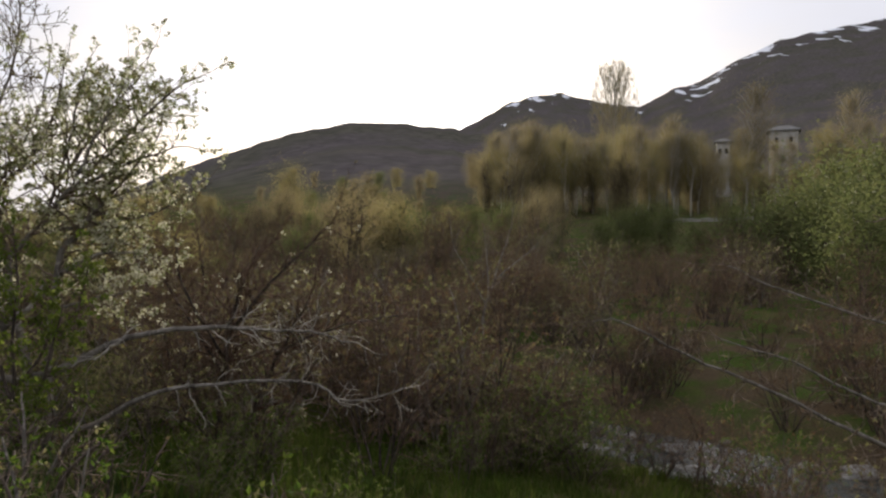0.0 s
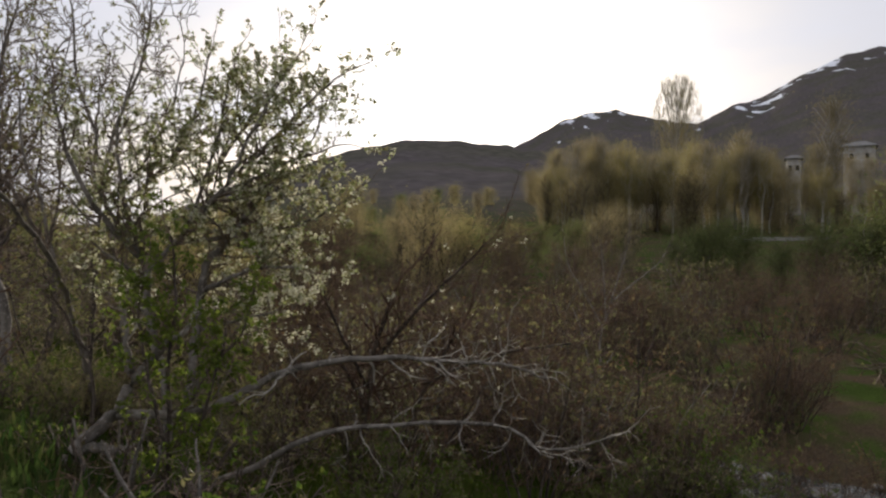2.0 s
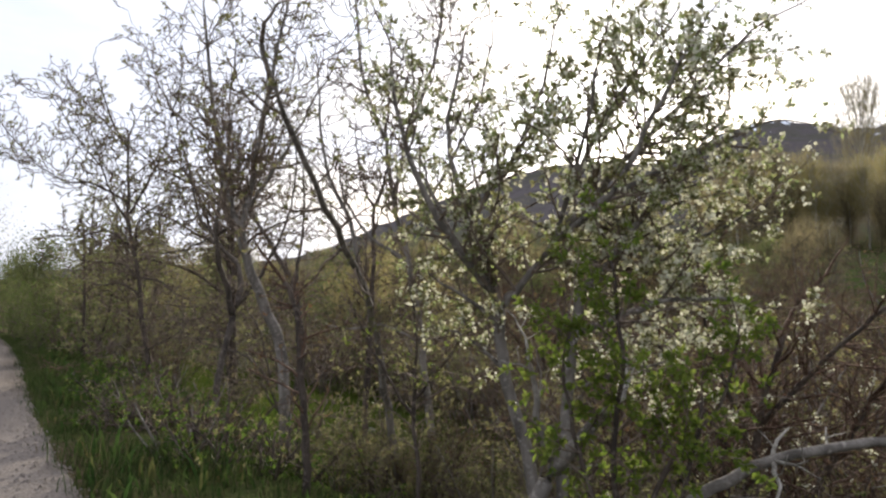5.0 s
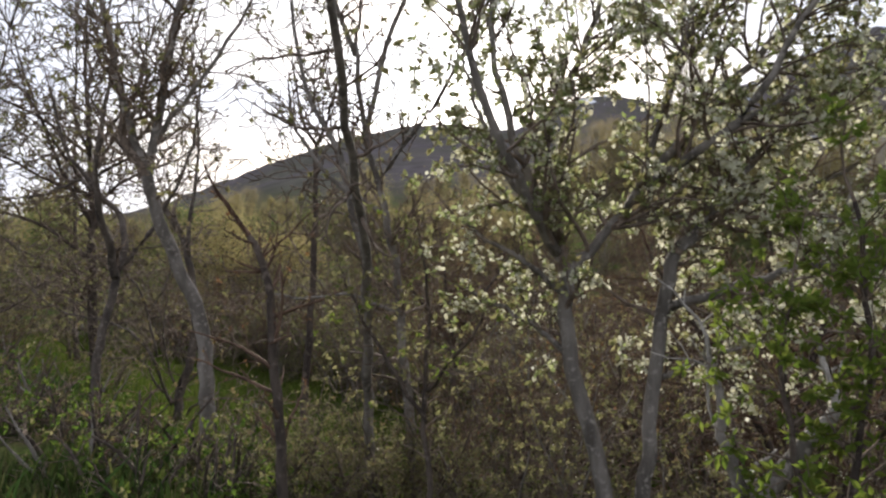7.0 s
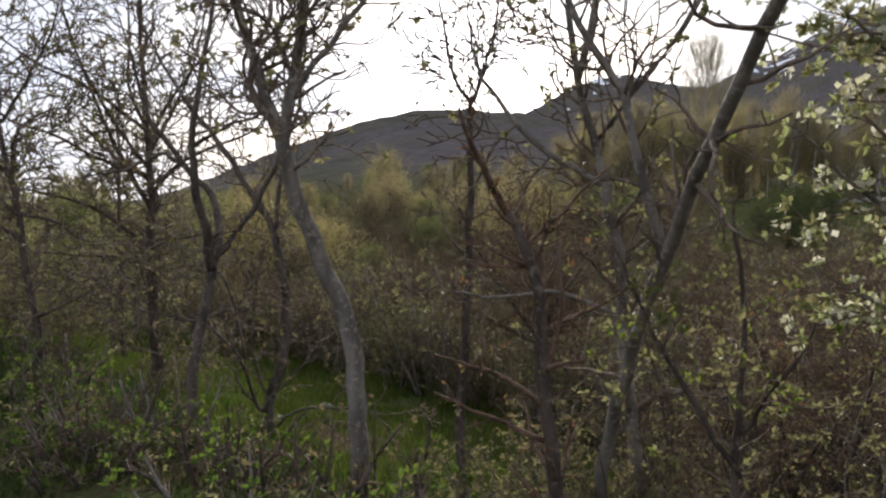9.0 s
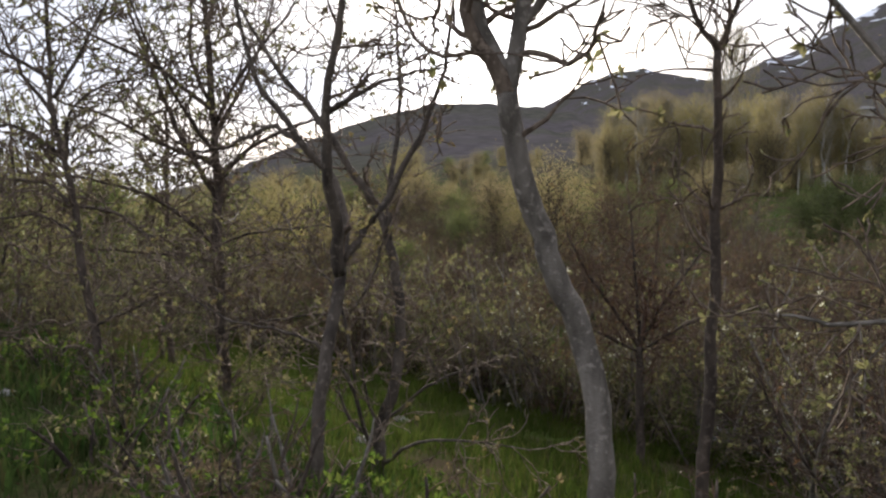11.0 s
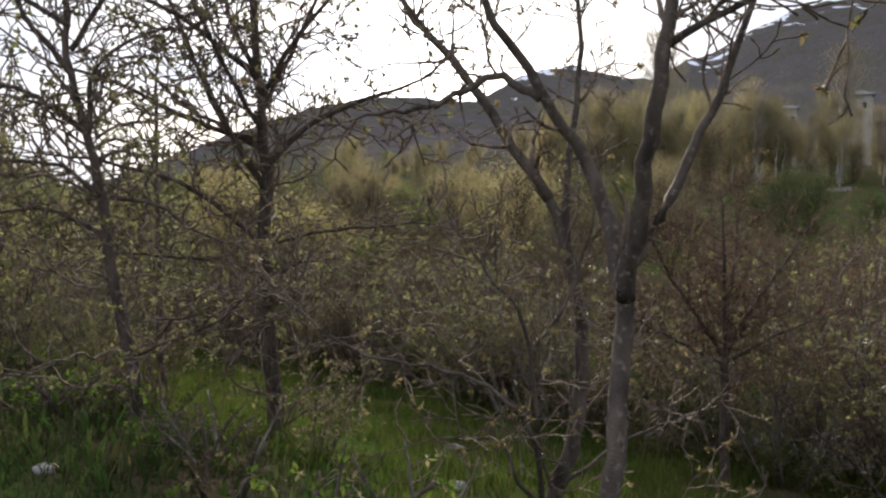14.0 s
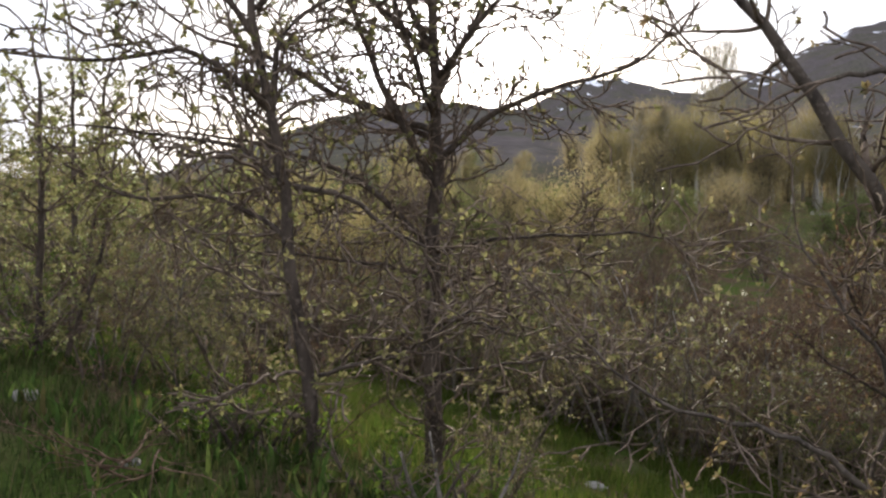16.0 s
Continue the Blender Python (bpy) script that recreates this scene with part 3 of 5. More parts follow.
# crooked low tree with a sawn stub and long boughs over the slope
tree("crooked_tree", "crooked grey tree with sawn stub and long low bare boughs",
     [([(-5.18, 6.95, -0.75), (-5.12, 6.91, -0.37), (-4.95, 6.93, -0.09), (-4.67, 6.96, 0.20), (-4.50, 6.97, 0.51), (-4.26, 6.99, 0.78)], 0.075, 0.035, 0.8, 5, 0.5),
      ([(-4.52, 6.97, 0.55), (-4.58, 6.98, 0.80), (-4.63, 7.0, 1.10)], 0.03, 0.012, 0.5, 5, 0.4),
      ([(-4.90, 6.93, -0.07), (-4.74, 6.95, -0.06), (-4.58, 6.96, -0.08)], 0.048, 0.042, 1.0, 0, 0.05),
      ([(-4.70, 6.98, 0.20), (-4.2, 7.1, 0.19), (-3.84, 7.2, 0.29), (-3.42, 7.28, 0.51), (-2.95, 7.35, 0.65), (-2.31, 7.51, 0.67), (-1.88, 7.65, 0.63), (-1.46, 7.78, 0.6), (-1.03, 7.9, 0.48)], 0.045, 0.010, 0.40, 8, 0.55),
      ([(-4.6, 7.2, -0.62), (-3.85, 7.51, -0.43), (-3.16, 7.58, -0.08), (-2.72, 7.62, 0.02), (-1.54, 7.73, 0.07), (-1.01, 7.78, -0.16), (-0.44, 7.83, -0.02)], 0.034, 0.008, 0.45, 7, 0.5)],
     1, FINE, [(BUD, "bud", 8, 0.02)], 13, BARK_GREY, TWIG_PALE)
# forked tree
tree("forked_tree", "tall leaning grey-barked tree forking high, with budding twigs",
     [([(-7.97, 10.3, -0.75), (-7.98, 10.27, -0.1), (-8.0, 10.28, 0.34), (-8.07, 10.29, 0.95), (-8.22, 10.25, 1.3), (-8.36, 10.18, 1.7), (-8.46, 10.08, 2.15)], 0.074, 0.052, 0.9, 3, 0.6),
      ([(-8.46, 10.08, 2.13), (-8.62, 10.08, 2.6), (-8.9, 10.2, 3.5), (-9.0, 10.2, 4.3), (-9.1, 10.2, 5.0)], 0.045, 0.012, 0.15, 8, 0.85),
      ([(-8.46, 10.08, 2.13), (-8.38, 10.08, 2.6), (-8.25, 10.2, 3.6), (-8.1, 10.2, 4.3), (-8.0, 10.3, 5.0)], 0.045, 0.012, 0.15, 8, 0.85),
      ([(-8.40, 10.08, 2.45), (-8.0, 10.0, 2.9), (-7.6, 9.9, 3.4), (-7.2, 9.8, 3.9)], 0.025, 0.008, 0.2, 7, 0.6)],
     2, CROWN, [(BUD, "bud", 10, 0.035), (YOUNG, "tuft", 2.2, 0.05)], 14, BARK_GREY, TWIG)
# V-shaped tree
tree("spreading_tree", "bare spreading grey-brown tree with wide forked limbs",
     [([(-9.85, 11.66, -0.8), (-9.83, 11.66, -0.2), (-9.81, 11.68, 0.34), (-9.75, 11.8, 0.85), (-9.71, 11.87, 1.22)], 0.052, 0.044, 0.95, 2, 0.4),
      ([(-9.71, 11.87, 1.2), (-9.70, 11.68, 1.6), (-9.70, 11.45, 2.04), (-9.64, 11.35, 2.5), (-9.5, 11.3, 3.2), (-9.4, 11.3, 3.9)], 0.05, 0.012, 0.4, 4.2, 0.7),
      ([(-9.71, 11.87, 1.2), (-9.74, 12.1, 1.55), (-9.85, 12.2, 1.9), (-10.1, 12.08, 2.25), (-10.4, 12.0, 2.7), (-10.6, 12.0, 3.4)], 0.05, 0.012, 0.5, 3.6, 0.7),
      ([(-9.70, 11.9, 1.3), (-9.5, 12.05, 1.6), (-9.3, 12.12, 1.95), (-9.11, 12.16, 2.35), (-8.95, 12.2, 2.9), (-8.9, 12.2, 3.6)], 0.036, 0.010, 0.45, 3.6, 0.6),
      ([(-10.1, 12.08, 2.2), (-10.28, 12.15, 2.32), (-10.46, 12.12, 2.27), (-10.62, 12.03, 2.16), (-10.78, 11.95, 2.12), (-11.0, 11.9, 2.08)], 0.024, 0.008, 0.15, 5.4, 0.45),
      ([(-9.66, 11.4, 2.3), (-9.3, 11.4, 2.5), (-8.9, 11.5, 2.6)], 0.02, 0.007, 0.2, 4.8, 0.5)],
     2, CROWN, [(BUD, "bud", 8, 0.035), (OLIVE, "tuft", 1.6, 0.045)], 15, BARK_BROWN, TWIG)
# many-stemmed tree
tree("many_stemmed_tree", "many-stemmed young tree with pale low shoots in the grass",
     [([(-9.80, 13.66, -1.35), (-9.79, 13.66, -0.95), (-9.78, 13.68, -0.51), (-9.64, 13.69, -0.01), (-9.57, 13.71, 0.62), (-9.69, 13.74, 1.41), (-9.82, 13.76, 1.75)], 0.075, 0.04, 0.5, 3.6, 0.6),
      ([(-9.82, 13.76, 1.75), (-10.42, 13.80, 2.63), (-10.92, 13.83, 3.26), (-11.3, 13.85, 3.9)], 0.045, 0.012, 0.2, 4.2, 0.8),
      ([(-9.69, 13.74, 1.41), (-9.67, 13.76, 2.05), (-9.59, 13.79, 2.88), (-9.65, 13.82, 3.8)], 0.035, 0.012, 0.2, 4.8, 0.75),
      ([(-9.80, 13.66, -0.6), (-10.05, 13.6, -0.35), (-10.2, 13.5, 0.0), (-10.7, 13.4, 0.05)], 0.022, 0.006, 0.3, 4.8, 0.5),
      ([(-9.74, 13.66, -0.4), (-9.3, 13.5, 0.0), (-8.9, 13.3, 0.25)], 0.020, 0.006, 0.2, 4.8, 0.5),
      ([(-9.75, 13.66, -0.8), (-9.2, 13.4, -0.45), (-8.3, 13.3, -0.5)], 0.022, 0.006, 0.2, 4.8, 0.5),
      ([(-9.78, 13.68, -0.5), (-9.95, 13.55, 0.2), (-9.85, 13.4, 0.8)], 0.018, 0.006, 0.2, 5.4, 0.5),
      ([(-9.85, 13.6, -0.6), (-10.0, 13.3, 0.1), (-10.3, 13.25, 0.45), (-10.7, 13.2, 0.6), (-11.2, 13.2, 0.7), (-11.6, 13.2, 1.0)], 0.022, 0.006, 0.2, 3.6, 0.45),
      ([(-9.95, 13.35, 0.1), (-10.05, 13.2, 0.87), (-10.3, 13.2, 1.2), (-10.55, 13.2, 1.6)], 0.018, 0.006, 0.2, 5, 0.4),
      ([(-10.0, 13.25, 0.7), (-9.8, 13.2, 1.0), (-9.65, 13.2, 1.4), (-9.6, 13.2, 1.7)], 0.016, 0.006, 0.2, 5, 0.4)],
     2, CROWN, [(BUD, "bud", 8, 0.03), (OLIVE, "tuft", 2.5, 0.045)], 16, BARK_BROWN, TWIG)


def low_boughs(at, z0, count, reach, seed):
    """Thin crooked boughs that spread level from the lower trunk."""
    rng = random.Random(seed)
    out = []
    for k in range(count):
        a, z = 2.4 * k + rng.uniform(-0.4, 0.4), z0 + 1.7 * k / count
        r = reach * rng.uniform(0.75, 1.15)
        pts = [(at[0] + r * f * math.cos(a + 0.25 * f) - 0.02, at[1] + r * f * math.sin(a + 0.25 * f), z + r * (0.28 * f - 0.16 * f * f) + rng.uniform(-0.06, 0.06) * f) for f in (0.0, 0.3, 0.6, 0.85, 1.0)]
        out.append((pts, 0.02, 0.007, 0.15, 6, 0.55))
    return out


# straight tree in leaf bud
tree("budding_tree", "straight dark-trunked tree covered in opening leaf tufts",
     [([(-12.50, 16.36, -1.35), (-12.52, 16.36, -1.07), (-12.60, 16.39, 0.36), (-12.66, 16.41, 1.46), (-12.64, 16.43, 2.13), (-12.70, 16.44, 2.95), (-12.81, 16.47, 4.4)], 0.105, 0.04, 0.18, 8, 1.1),
      ([(-12.65, 16.42, 1.96), (-13.07, 16.41, 2.66), (-13.44, 16.41, 3.42), (-13.9, 16.4, 4.6), (-14.2, 16.4, 5.6)], 0.045, 0.012, 0.12, 7, 1.0),
      ([(-12.64, 16.42, 1.3), (-12.9, 16.2, 1.6), (-13.4, 15.9, 2.0), (-14.1, 15.7, 2.2), (-14.8, 15.6, 2.3)], 0.038, 0.010, 0.2, 7, 0.8),
      ([(-12.66, 16.42, 2.2), (-12.2, 16.3, 2.6), (-11.6, 16.2, 2.9), (-10.9, 16.1, 3.1), (-10.4, 16.1, 3.6)], 0.038, 0.010, 0.2, 7, 0.8),
      ([(-12.70, 16.44, 2.8), (-12.4, 16.6, 3.5), (-12.0, 16.7, 4.5), (-11.8, 16.8, 5.6)], 0.035, 0.010, 0.15, 7, 1.0),
      ([(-12.74, 16.45, 3.3), (-13.1, 16.6, 4.0), (-13.2, 16.8, 5.0), (-13.3, 16.9, 6.2)], 0.035, 0.010, 0.15, 7, 1.0),
      ([(-12.66, 16.42, 2.4), (-13.2, 16.8, 2.7), (-13.9, 17.1, 3.1), (-14.6, 17.3, 3.8)], 0.035, 0.010, 0.15, 7, 0.9),
      ([(-12.68, 16.43, 2.6), (-12.9, 15.9, 3.2), (-13.2, 15.5, 4.0), (-13.4, 15.3, 4.8)], 0.032, 0.010, 0.15, 7, 0.9),
      ([(-12.70, 16.44, 3.0), (-12.2, 16.1, 3.6), (-11.5, 15.9, 4.3), (-11.0, 15.8, 5.0)], 0.032, 0.010, 0.15, 7, 0.9),
      ([(-12.81, 16.47, 4.3), (-12.85, 16.5, 5.2), (-12.8, 16.5, 6.4)], 0.038, 0.012, 0.1, 8, 1.0),
      ([(-12.68, 16.43, 2.5), (-13.5, 16.5, 2.75), (-14.4, 16.6, 3.2), (-15.3, 16.7, 3.5), (-16.0, 16.7, 4.0)], 0.036, 0.010, 0.15, 7, 0.9),
      ([(-12.70, 16.44, 3.2), (-13.6, 16.3, 3.9), (-14.6, 16.2, 4.4), (-15.5, 16.1, 5.1)], 0.034, 0.010, 0.15, 7, 0.9),
      ([(-14.2, 16.4, 5.5), (-14.7, 16.4, 6.4), (-15.0, 16.4, 7.2)], 0.018, 0.008, 0.05, 7, 0.9),
      ([(-12.82, 16.5, 6.1), (-12.7, 16.5, 7.0), (-12.9, 16.5, 7.8)], 0.02, 0.008, 0.05, 7, 0.9),
      ([(-11.85, 16.8, 5.3), (-11.5, 16.9, 6.3), (-11.4, 16.9, 7.2)], 0.018, 0.008, 0.05, 7, 0.9),
      ([(-15.4, 16.1, 5.0), (-16.1, 16.0, 5.7), (-16.7, 16.0, 6.3)], 0.016, 0.008, 0.05, 7, 0.9),
      ([(-12.62, 16.4, 0.9), (-12.2, 16.1, 1.15), (-11.7, 15.8, 1.2)], 0.022, 0.008, 0.2, 7, 0.6)] + low_boughs((-12.6, 16.38), 0.1, 7, 2.1, 61),
     2, BROAD, [(YOUNG, "tuft", 3.4, 0.062), (BUD, "bud", 4, 0.04)], 17, BARK_DARK, TWIG)
# tree with the long level bough
tree("leafing_tree", "dark slender tree with long level bough and leaf tufts",
     [([(-13.22, 14.6, -0.75), (-13.26, 14.61, -0.47), (-13.44, 14.63, 0.69), (-13.57, 14.64, 1.31), (-13.65, 14.65, 1.93), (-13.74, 14.65, 2.34), (-13.89, 14.65, 2.87), (-13.95, 14.7, 3.6), (-14.0, 14.7, 4.6)], 0.06, 0.022, 0.12, 6, 0.9),
      ([(-13.75, 14.65, 2.36), (-14.09, 14.64, 2.62), (-14.43, 14.62, 2.77), (-15.01, 14.58, 2.68), (-15.63, 14.54, 2.69)], 0.03, 0.010, 0.15, 8, 0.5),
      ([(-13.62, 14.65, 1.8), (-13.98, 14.63, 2.08), (-14.48, 14.6, 2.14), (-15.2, 14.56, 2.19)], 0.024, 0.008, 0.15, 9, 0.5),
      ([(-13.55, 14.65, 1.81), (-13.13, 14.68, 1.74), (-12.83, 14.69, 1.51), (-12.5, 14.7, 1.4)], 0.026, 0.008, 0.15, 8, 0.5),
      ([(-13.74, 14.65, 2.34), (-13.69, 14.67, 2.93), (-13.3, 14.68, 3.2), (-12.9, 14.7, 3.3)], 0.026, 0.008, 0.15, 8, 0.55),
      ([(-13.9, 14.66, 2.9), (-14.3, 14.7, 3.4), (-14.7, 14.8, 4.1), (-15.0, 14.8, 4.9)], 0.028, 0.008, 0.1, 7, 0.8),
      ([(-13.9, 14.68, 3.1), (-13.6, 14.8, 3.7), (-13.3, 14.9, 4.4), (-13.2, 15.0, 5.2)], 0.028, 0.008, 0.1, 7, 0.8),
      ([(-13.9, 14.68, 3.3), (-14.6, 14.5, 3.7), (-15.3, 14.4, 3.8), (-16.1, 14.3, 4.3)], 0.026, 0.008, 0.1, 7, 0.8),
      ([(-13.55, 14.65, 1.4), (-14.2, 14.9, 1.7), (-15.0, 15.0, 1.7), (-15.7, 15.1, 2.0)], 0.024, 0.008, 0.1, 7, 0.7),
      ([(-14.0, 14.7, 4.4), (-14.4, 14.6, 5.2), (-14.7, 14.5, 6.2)], 0.022, 0.009, 0.05, 7, 0.9),
      ([(-14.7, 14.8, 4.1), (-15.4, 14.7, 4.9), (-16.0, 14.7, 5.8)], 0.020, 0.008, 0.05, 7, 0.9),
      ([(-13.2, 15.0, 5.1), (-13.0, 15.0, 5.9), (-13.1, 15.1, 6.6)], 0.018, 0.008, 0.05, 7, 0.8),
      ([(-15.9, 14.3, 4.2), (-16.6, 14.3, 4.8), (-17.2, 14.3, 5.5)], 0.016, 0.008, 0.05, 7, 0.8),
      ([(-13.38, 14.63, 0.4), (-13.0, 14.5, 0.55), (-12.6, 14.4, 0.7), (-12.2, 14.3, 1.0)], 0.02, 0.007, 0.15, 9, 0.5)],
     2, BROAD, [(YOUNG, "tuft", 3.6, 0.062), (BUD, "bud", 4, 0.04)], 18, BARK_DARK, TWIG)
roadside = tree("leafing_tree", "small roadside tree with thin dark stem and green crown",
     [([(-16.75, 16.62, -0.6), (-16.77, 16.63, -0.33), (-16.79, 16.65, 0.8), (-16.81, 16.68, 1.75), (-16.88, 16.69, 2.9)], 0.055, 0.02, 0.3, 9, 0.8),
      ([(-16.6, 16.7, -0.6), (-16.45, 16.75, 0.3), (-16.2, 16.8, 1.2), (-16.1, 16.8, 2.2)], 0.035, 0.012, 0.3, 9, 0.7)],
     1, LEAFY, [(YOUNG, "tuft", 9, 0.055), (PALE, "leaf", 6, 0.05), (BUD, "bud", 5, 0.03)], 19, BARK_DARK, TWIG)
tree("slender_tree", "slender straight tree with broken pale branch stub",
     [([(-7.33, 11.05, -0.85), (-7.32, 11.05, -0.05), (-7.27, 11.08, 0.88), (-7.24, 11.11, 1.87), (-7.24, 11.13, 2.57)], 0.045, 0.022, 0.5, 4, 0.5),
      ([(-7.24, 11.13, 2.57), (-7.4, 11.15, 2.9), (-7.5, 11.15, 3.5)], 0.02, 0.008, 0.1, 7, 0.5),
      ([(-7.24, 11.13, 2.57), (-7.1, 11.15, 2.95), (-7.0, 11.15, 3.5)], 0.02, 0.008, 0.1, 7, 0.5)],
     2, CROWN, [(BUD, "bud", 12, 0.03)], 20, BARK_DARK, TWIG)
tree("slender_tree", "slender bent tree with sparse bare twigs and a few leaf tufts",
     [([(-6.42, 9.9, -0.85), (-6.42, 9.6, 0.0), (-6.36, 9.1, 0.8), (-6.28, 8.6, 1.4), (-6.22, 7.8, 2.0), (-6.15, 7.0, 2.5), (-6.15, 6.6, 3.0)], 0.045, 0.014, 0.45, 4, 0.5),
      ([(-6.28, 8.6, 1.4), (-6.45, 8.6, 2.1), (-6.7, 8.65, 2.6), (-6.8, 8.7, 3.3)], 0.025, 0.010, 0.2, 6, 0.6)],
     1, FINE, [(BUD, "bud", 8, 0.025), (YOUNG, "tuft", 3, 0.045)], 21, BARK_GREY, TWIG)
tree("slender_tree", "thin dark young tree among brown shrubs",
     [([(-6.74, 8.4, -0.6), (-6.75, 8.39, 0.01), (-6.78, 8.38, 0.63), (-6.83, 8.38, 1.25), (-6.96, 8.37, 1.6)], 0.04, 0.02, 0.4, 9, 0.5)],
     1, BUSHY, [(OLIVE, "leaf", 3, 0.03), (RUSSET, "leaf", 4, 0.03)], 22, BARK_DARK, TWIG_RED)
# boughs that reach in over the river bank
tree("bank_tree", "bare bank tree with long boughs reaching over the river",
     [([(4.9, 6.6, -1.35), (4.8, 6.55, -0.6), (4.5, 6.5, 0.2), (4.4, 6.4, 1.0), (4.3, 6.4, 2.0)], 0.075, 0.03, 0.7, 5, 0.6),
      ([(4.75, 6.55, -0.5), (4.08, 6.5, -0.25), (3.0, 6.5, 0.26), (2.24, 6.5, 0.57), (1.64, 6.5, 0.87), (1.38, 6.5, 0.87)], 0.022, 0.006, 0.15, 8, 0.45),
      ([(4.55, 6.5, 0.05), (3.89, 6.3, 0.18), (3.05, 6.2, 0.57), (2.43, 6.2, 0.76)], 0.019, 0.006, 0.15, 8, 0.45),
      ([(4.45, 6.45, 0.7), (3.88, 6.3, 0.92), (3.05, 6.2, 1.16), (2.5, 6.2, 1.4)], 0.016, 0.005, 0.15, 9, 0.45)],
     1, FINE, [(BUD, "bud", 14, 0.022), (YOUNG, "leaf", 1.5, 0.03)], 23, BARK_GREY, TWIG)

tree("slender_tree", "bent grey tree with crossing boughs and leaf tufts",
     [([(-6.1, 10.1, -0.95), (-6.12, 10.0, -0.3), (-6.2, 9.95, 0.6), (-6.25, 9.9, 1.3), (-6.36, 9.88, 1.83), (-6.52, 9.86, 2.48), (-6.6, 9.85, 3.2)], 0.05, 0.018, 0.3, 6, 0.7),
      ([(-6.36, 9.88, 1.83), (-6.8, 9.9, 2.1), (-7.1, 9.95, 2.5), (-7.2, 10.0, 2.9)], 0.024, 0.008, 0.2, 7, 0.5),
      ([(-6.52, 9.86, 2.48), (-6.35, 9.9, 3.2), (-6.1, 9.95, 3.9), (-6.0, 10.0, 4.6), (-6.05, 10.0, 5.2)], 0.026, 0.010, 0.15, 7, 0.7),
      ([(-6.6, 9.85, 3.1), (-6.85, 9.8, 3.8), (-6.9, 9.8, 4.5), (-7.1, 9.8, 5.2)], 0.022, 0.009, 0.1, 7, 0.7),
      ([(-6.4, 9.87, 2.1), (-5.95, 9.8, 2.7), (-5.6, 9.75, 3.3), (-5.4, 9.7, 4.0)], 0.022, 0.009, 0.15, 7, 0.6),
      ([(-6.22, 9.92, 1.0), (-6.6, 9.9, 1.15), (-7.0, 9.9, 1.12), (-7.3, 9.95, 1.15)], 0.018, 0.007, 0.2, 5, 0.4)],
     2, CROWN, [(BUD, "bud", 8, 0.028), (YOUNG, "tuft", 2.5, 0.045)], 24, BARK_GREY, TWIG)
# wide brown thicket behind the crooked tree
tree("brown_thicket", "wide brown thicket of level bare twigs with scattered pale blossom",
     [([(-3.25, 10.2, -1.75), (-3.2, 10.2, -1.0), (-3.1, 10.1, -0.3), (-3.0, 10.0, 0.4), (-2.8, 10.0, 1.1)], 0.055, 0.025, 0.35, 12, 1.1),
      ([(-2.9, 10.3, -1.75), (-2.7, 10.3, -0.8), (-2.3, 10.2, 0.1), (-1.9, 10.1, 0.8)], 0.045, 0.018, 0.3, 13, 1.1),
      ([(-3.1, 10.1, -0.3), (-3.5, 10.0, 0.4), (-3.9, 10.0, 1.0), (-4.2, 10.0, 1.5)], 0.03, 0.012, 0.1, 14, 1.0),
      ([(-2.4, 10.2, 0.0), (-1.8, 10.0, 0.3), (-1.2, 9.9, 0.5), (-0.6, 9.8, 0.6)], 0.025, 0.010, 0.1, 14, 0.9),
      ([(-3.0, 10.0, 0.3), (-2.5, 9.8, 0.9), (-2.0, 9.7, 1.4), (-1.6, 9.7, 1.8)], 0.028, 0.010, 0.1, 14, 0.9),
      ([(-3.1, 10.0, 0.0), (-3.3, 9.6, 0.6), (-3.5, 9.4, 1.2), (-3.5, 9.3, 1.7)], 0.025, 0.010, 0.1, 14, 0.9)],
     1, dict(seg=0.09, wob=0.24, up=-0.005, thin=0.0024, dens=[10, 8], len=[0.24, 0.5]),
     [(OLIVE, "leaf", 2.5, 0.03), (BLOOM, "bloom", 0.3, 0.018), (BUD, "bud", 8, 0.025)], 25, BARK_DARK, TWIG_RED)
tree("pale_sapling", "dead grey sapling with upright bare forks by the river",
     [([(1.15, 19.3, -3.4), (1.12, 19.2, -2.0), (1.11, 19.11, -0.28), (1.3, 19.2, 0.4)], 0.04, 0.025, 0.5, 2, 0.7),
      ([(1.3, 19.2, 0.4), (1.6, 19.6, 1.3), (1.9, 20.0, 2.1), (2.0, 20.2, 2.7)], 0.022, 0.008, 0.2, 5, 0.8),
      ([(1.2, 19.2, 0.0), (0.7, 19.2, 0.9), (0.3, 19.3, 1.6), (0.2, 19.3, 2.3)], 0.02, 0.007, 0.2, 5, 0.8),
      ([(1.25, 19.2, 0.2), (1.2, 19.3, 1.2), (1.1, 19.4, 2.2)], 0.024, 0.008, 0.2, 5, 0.8),
      ([(1.4, 19.3, 0.7), (2.0, 19.4, 1.2), (2.6, 19.5, 1.7), (2.9, 19.6, 2.2)], 0.024, 0.008, 0.2, 5, 0.8)],
     1, FINE, [], 26, BARK_GREY, TWIG)

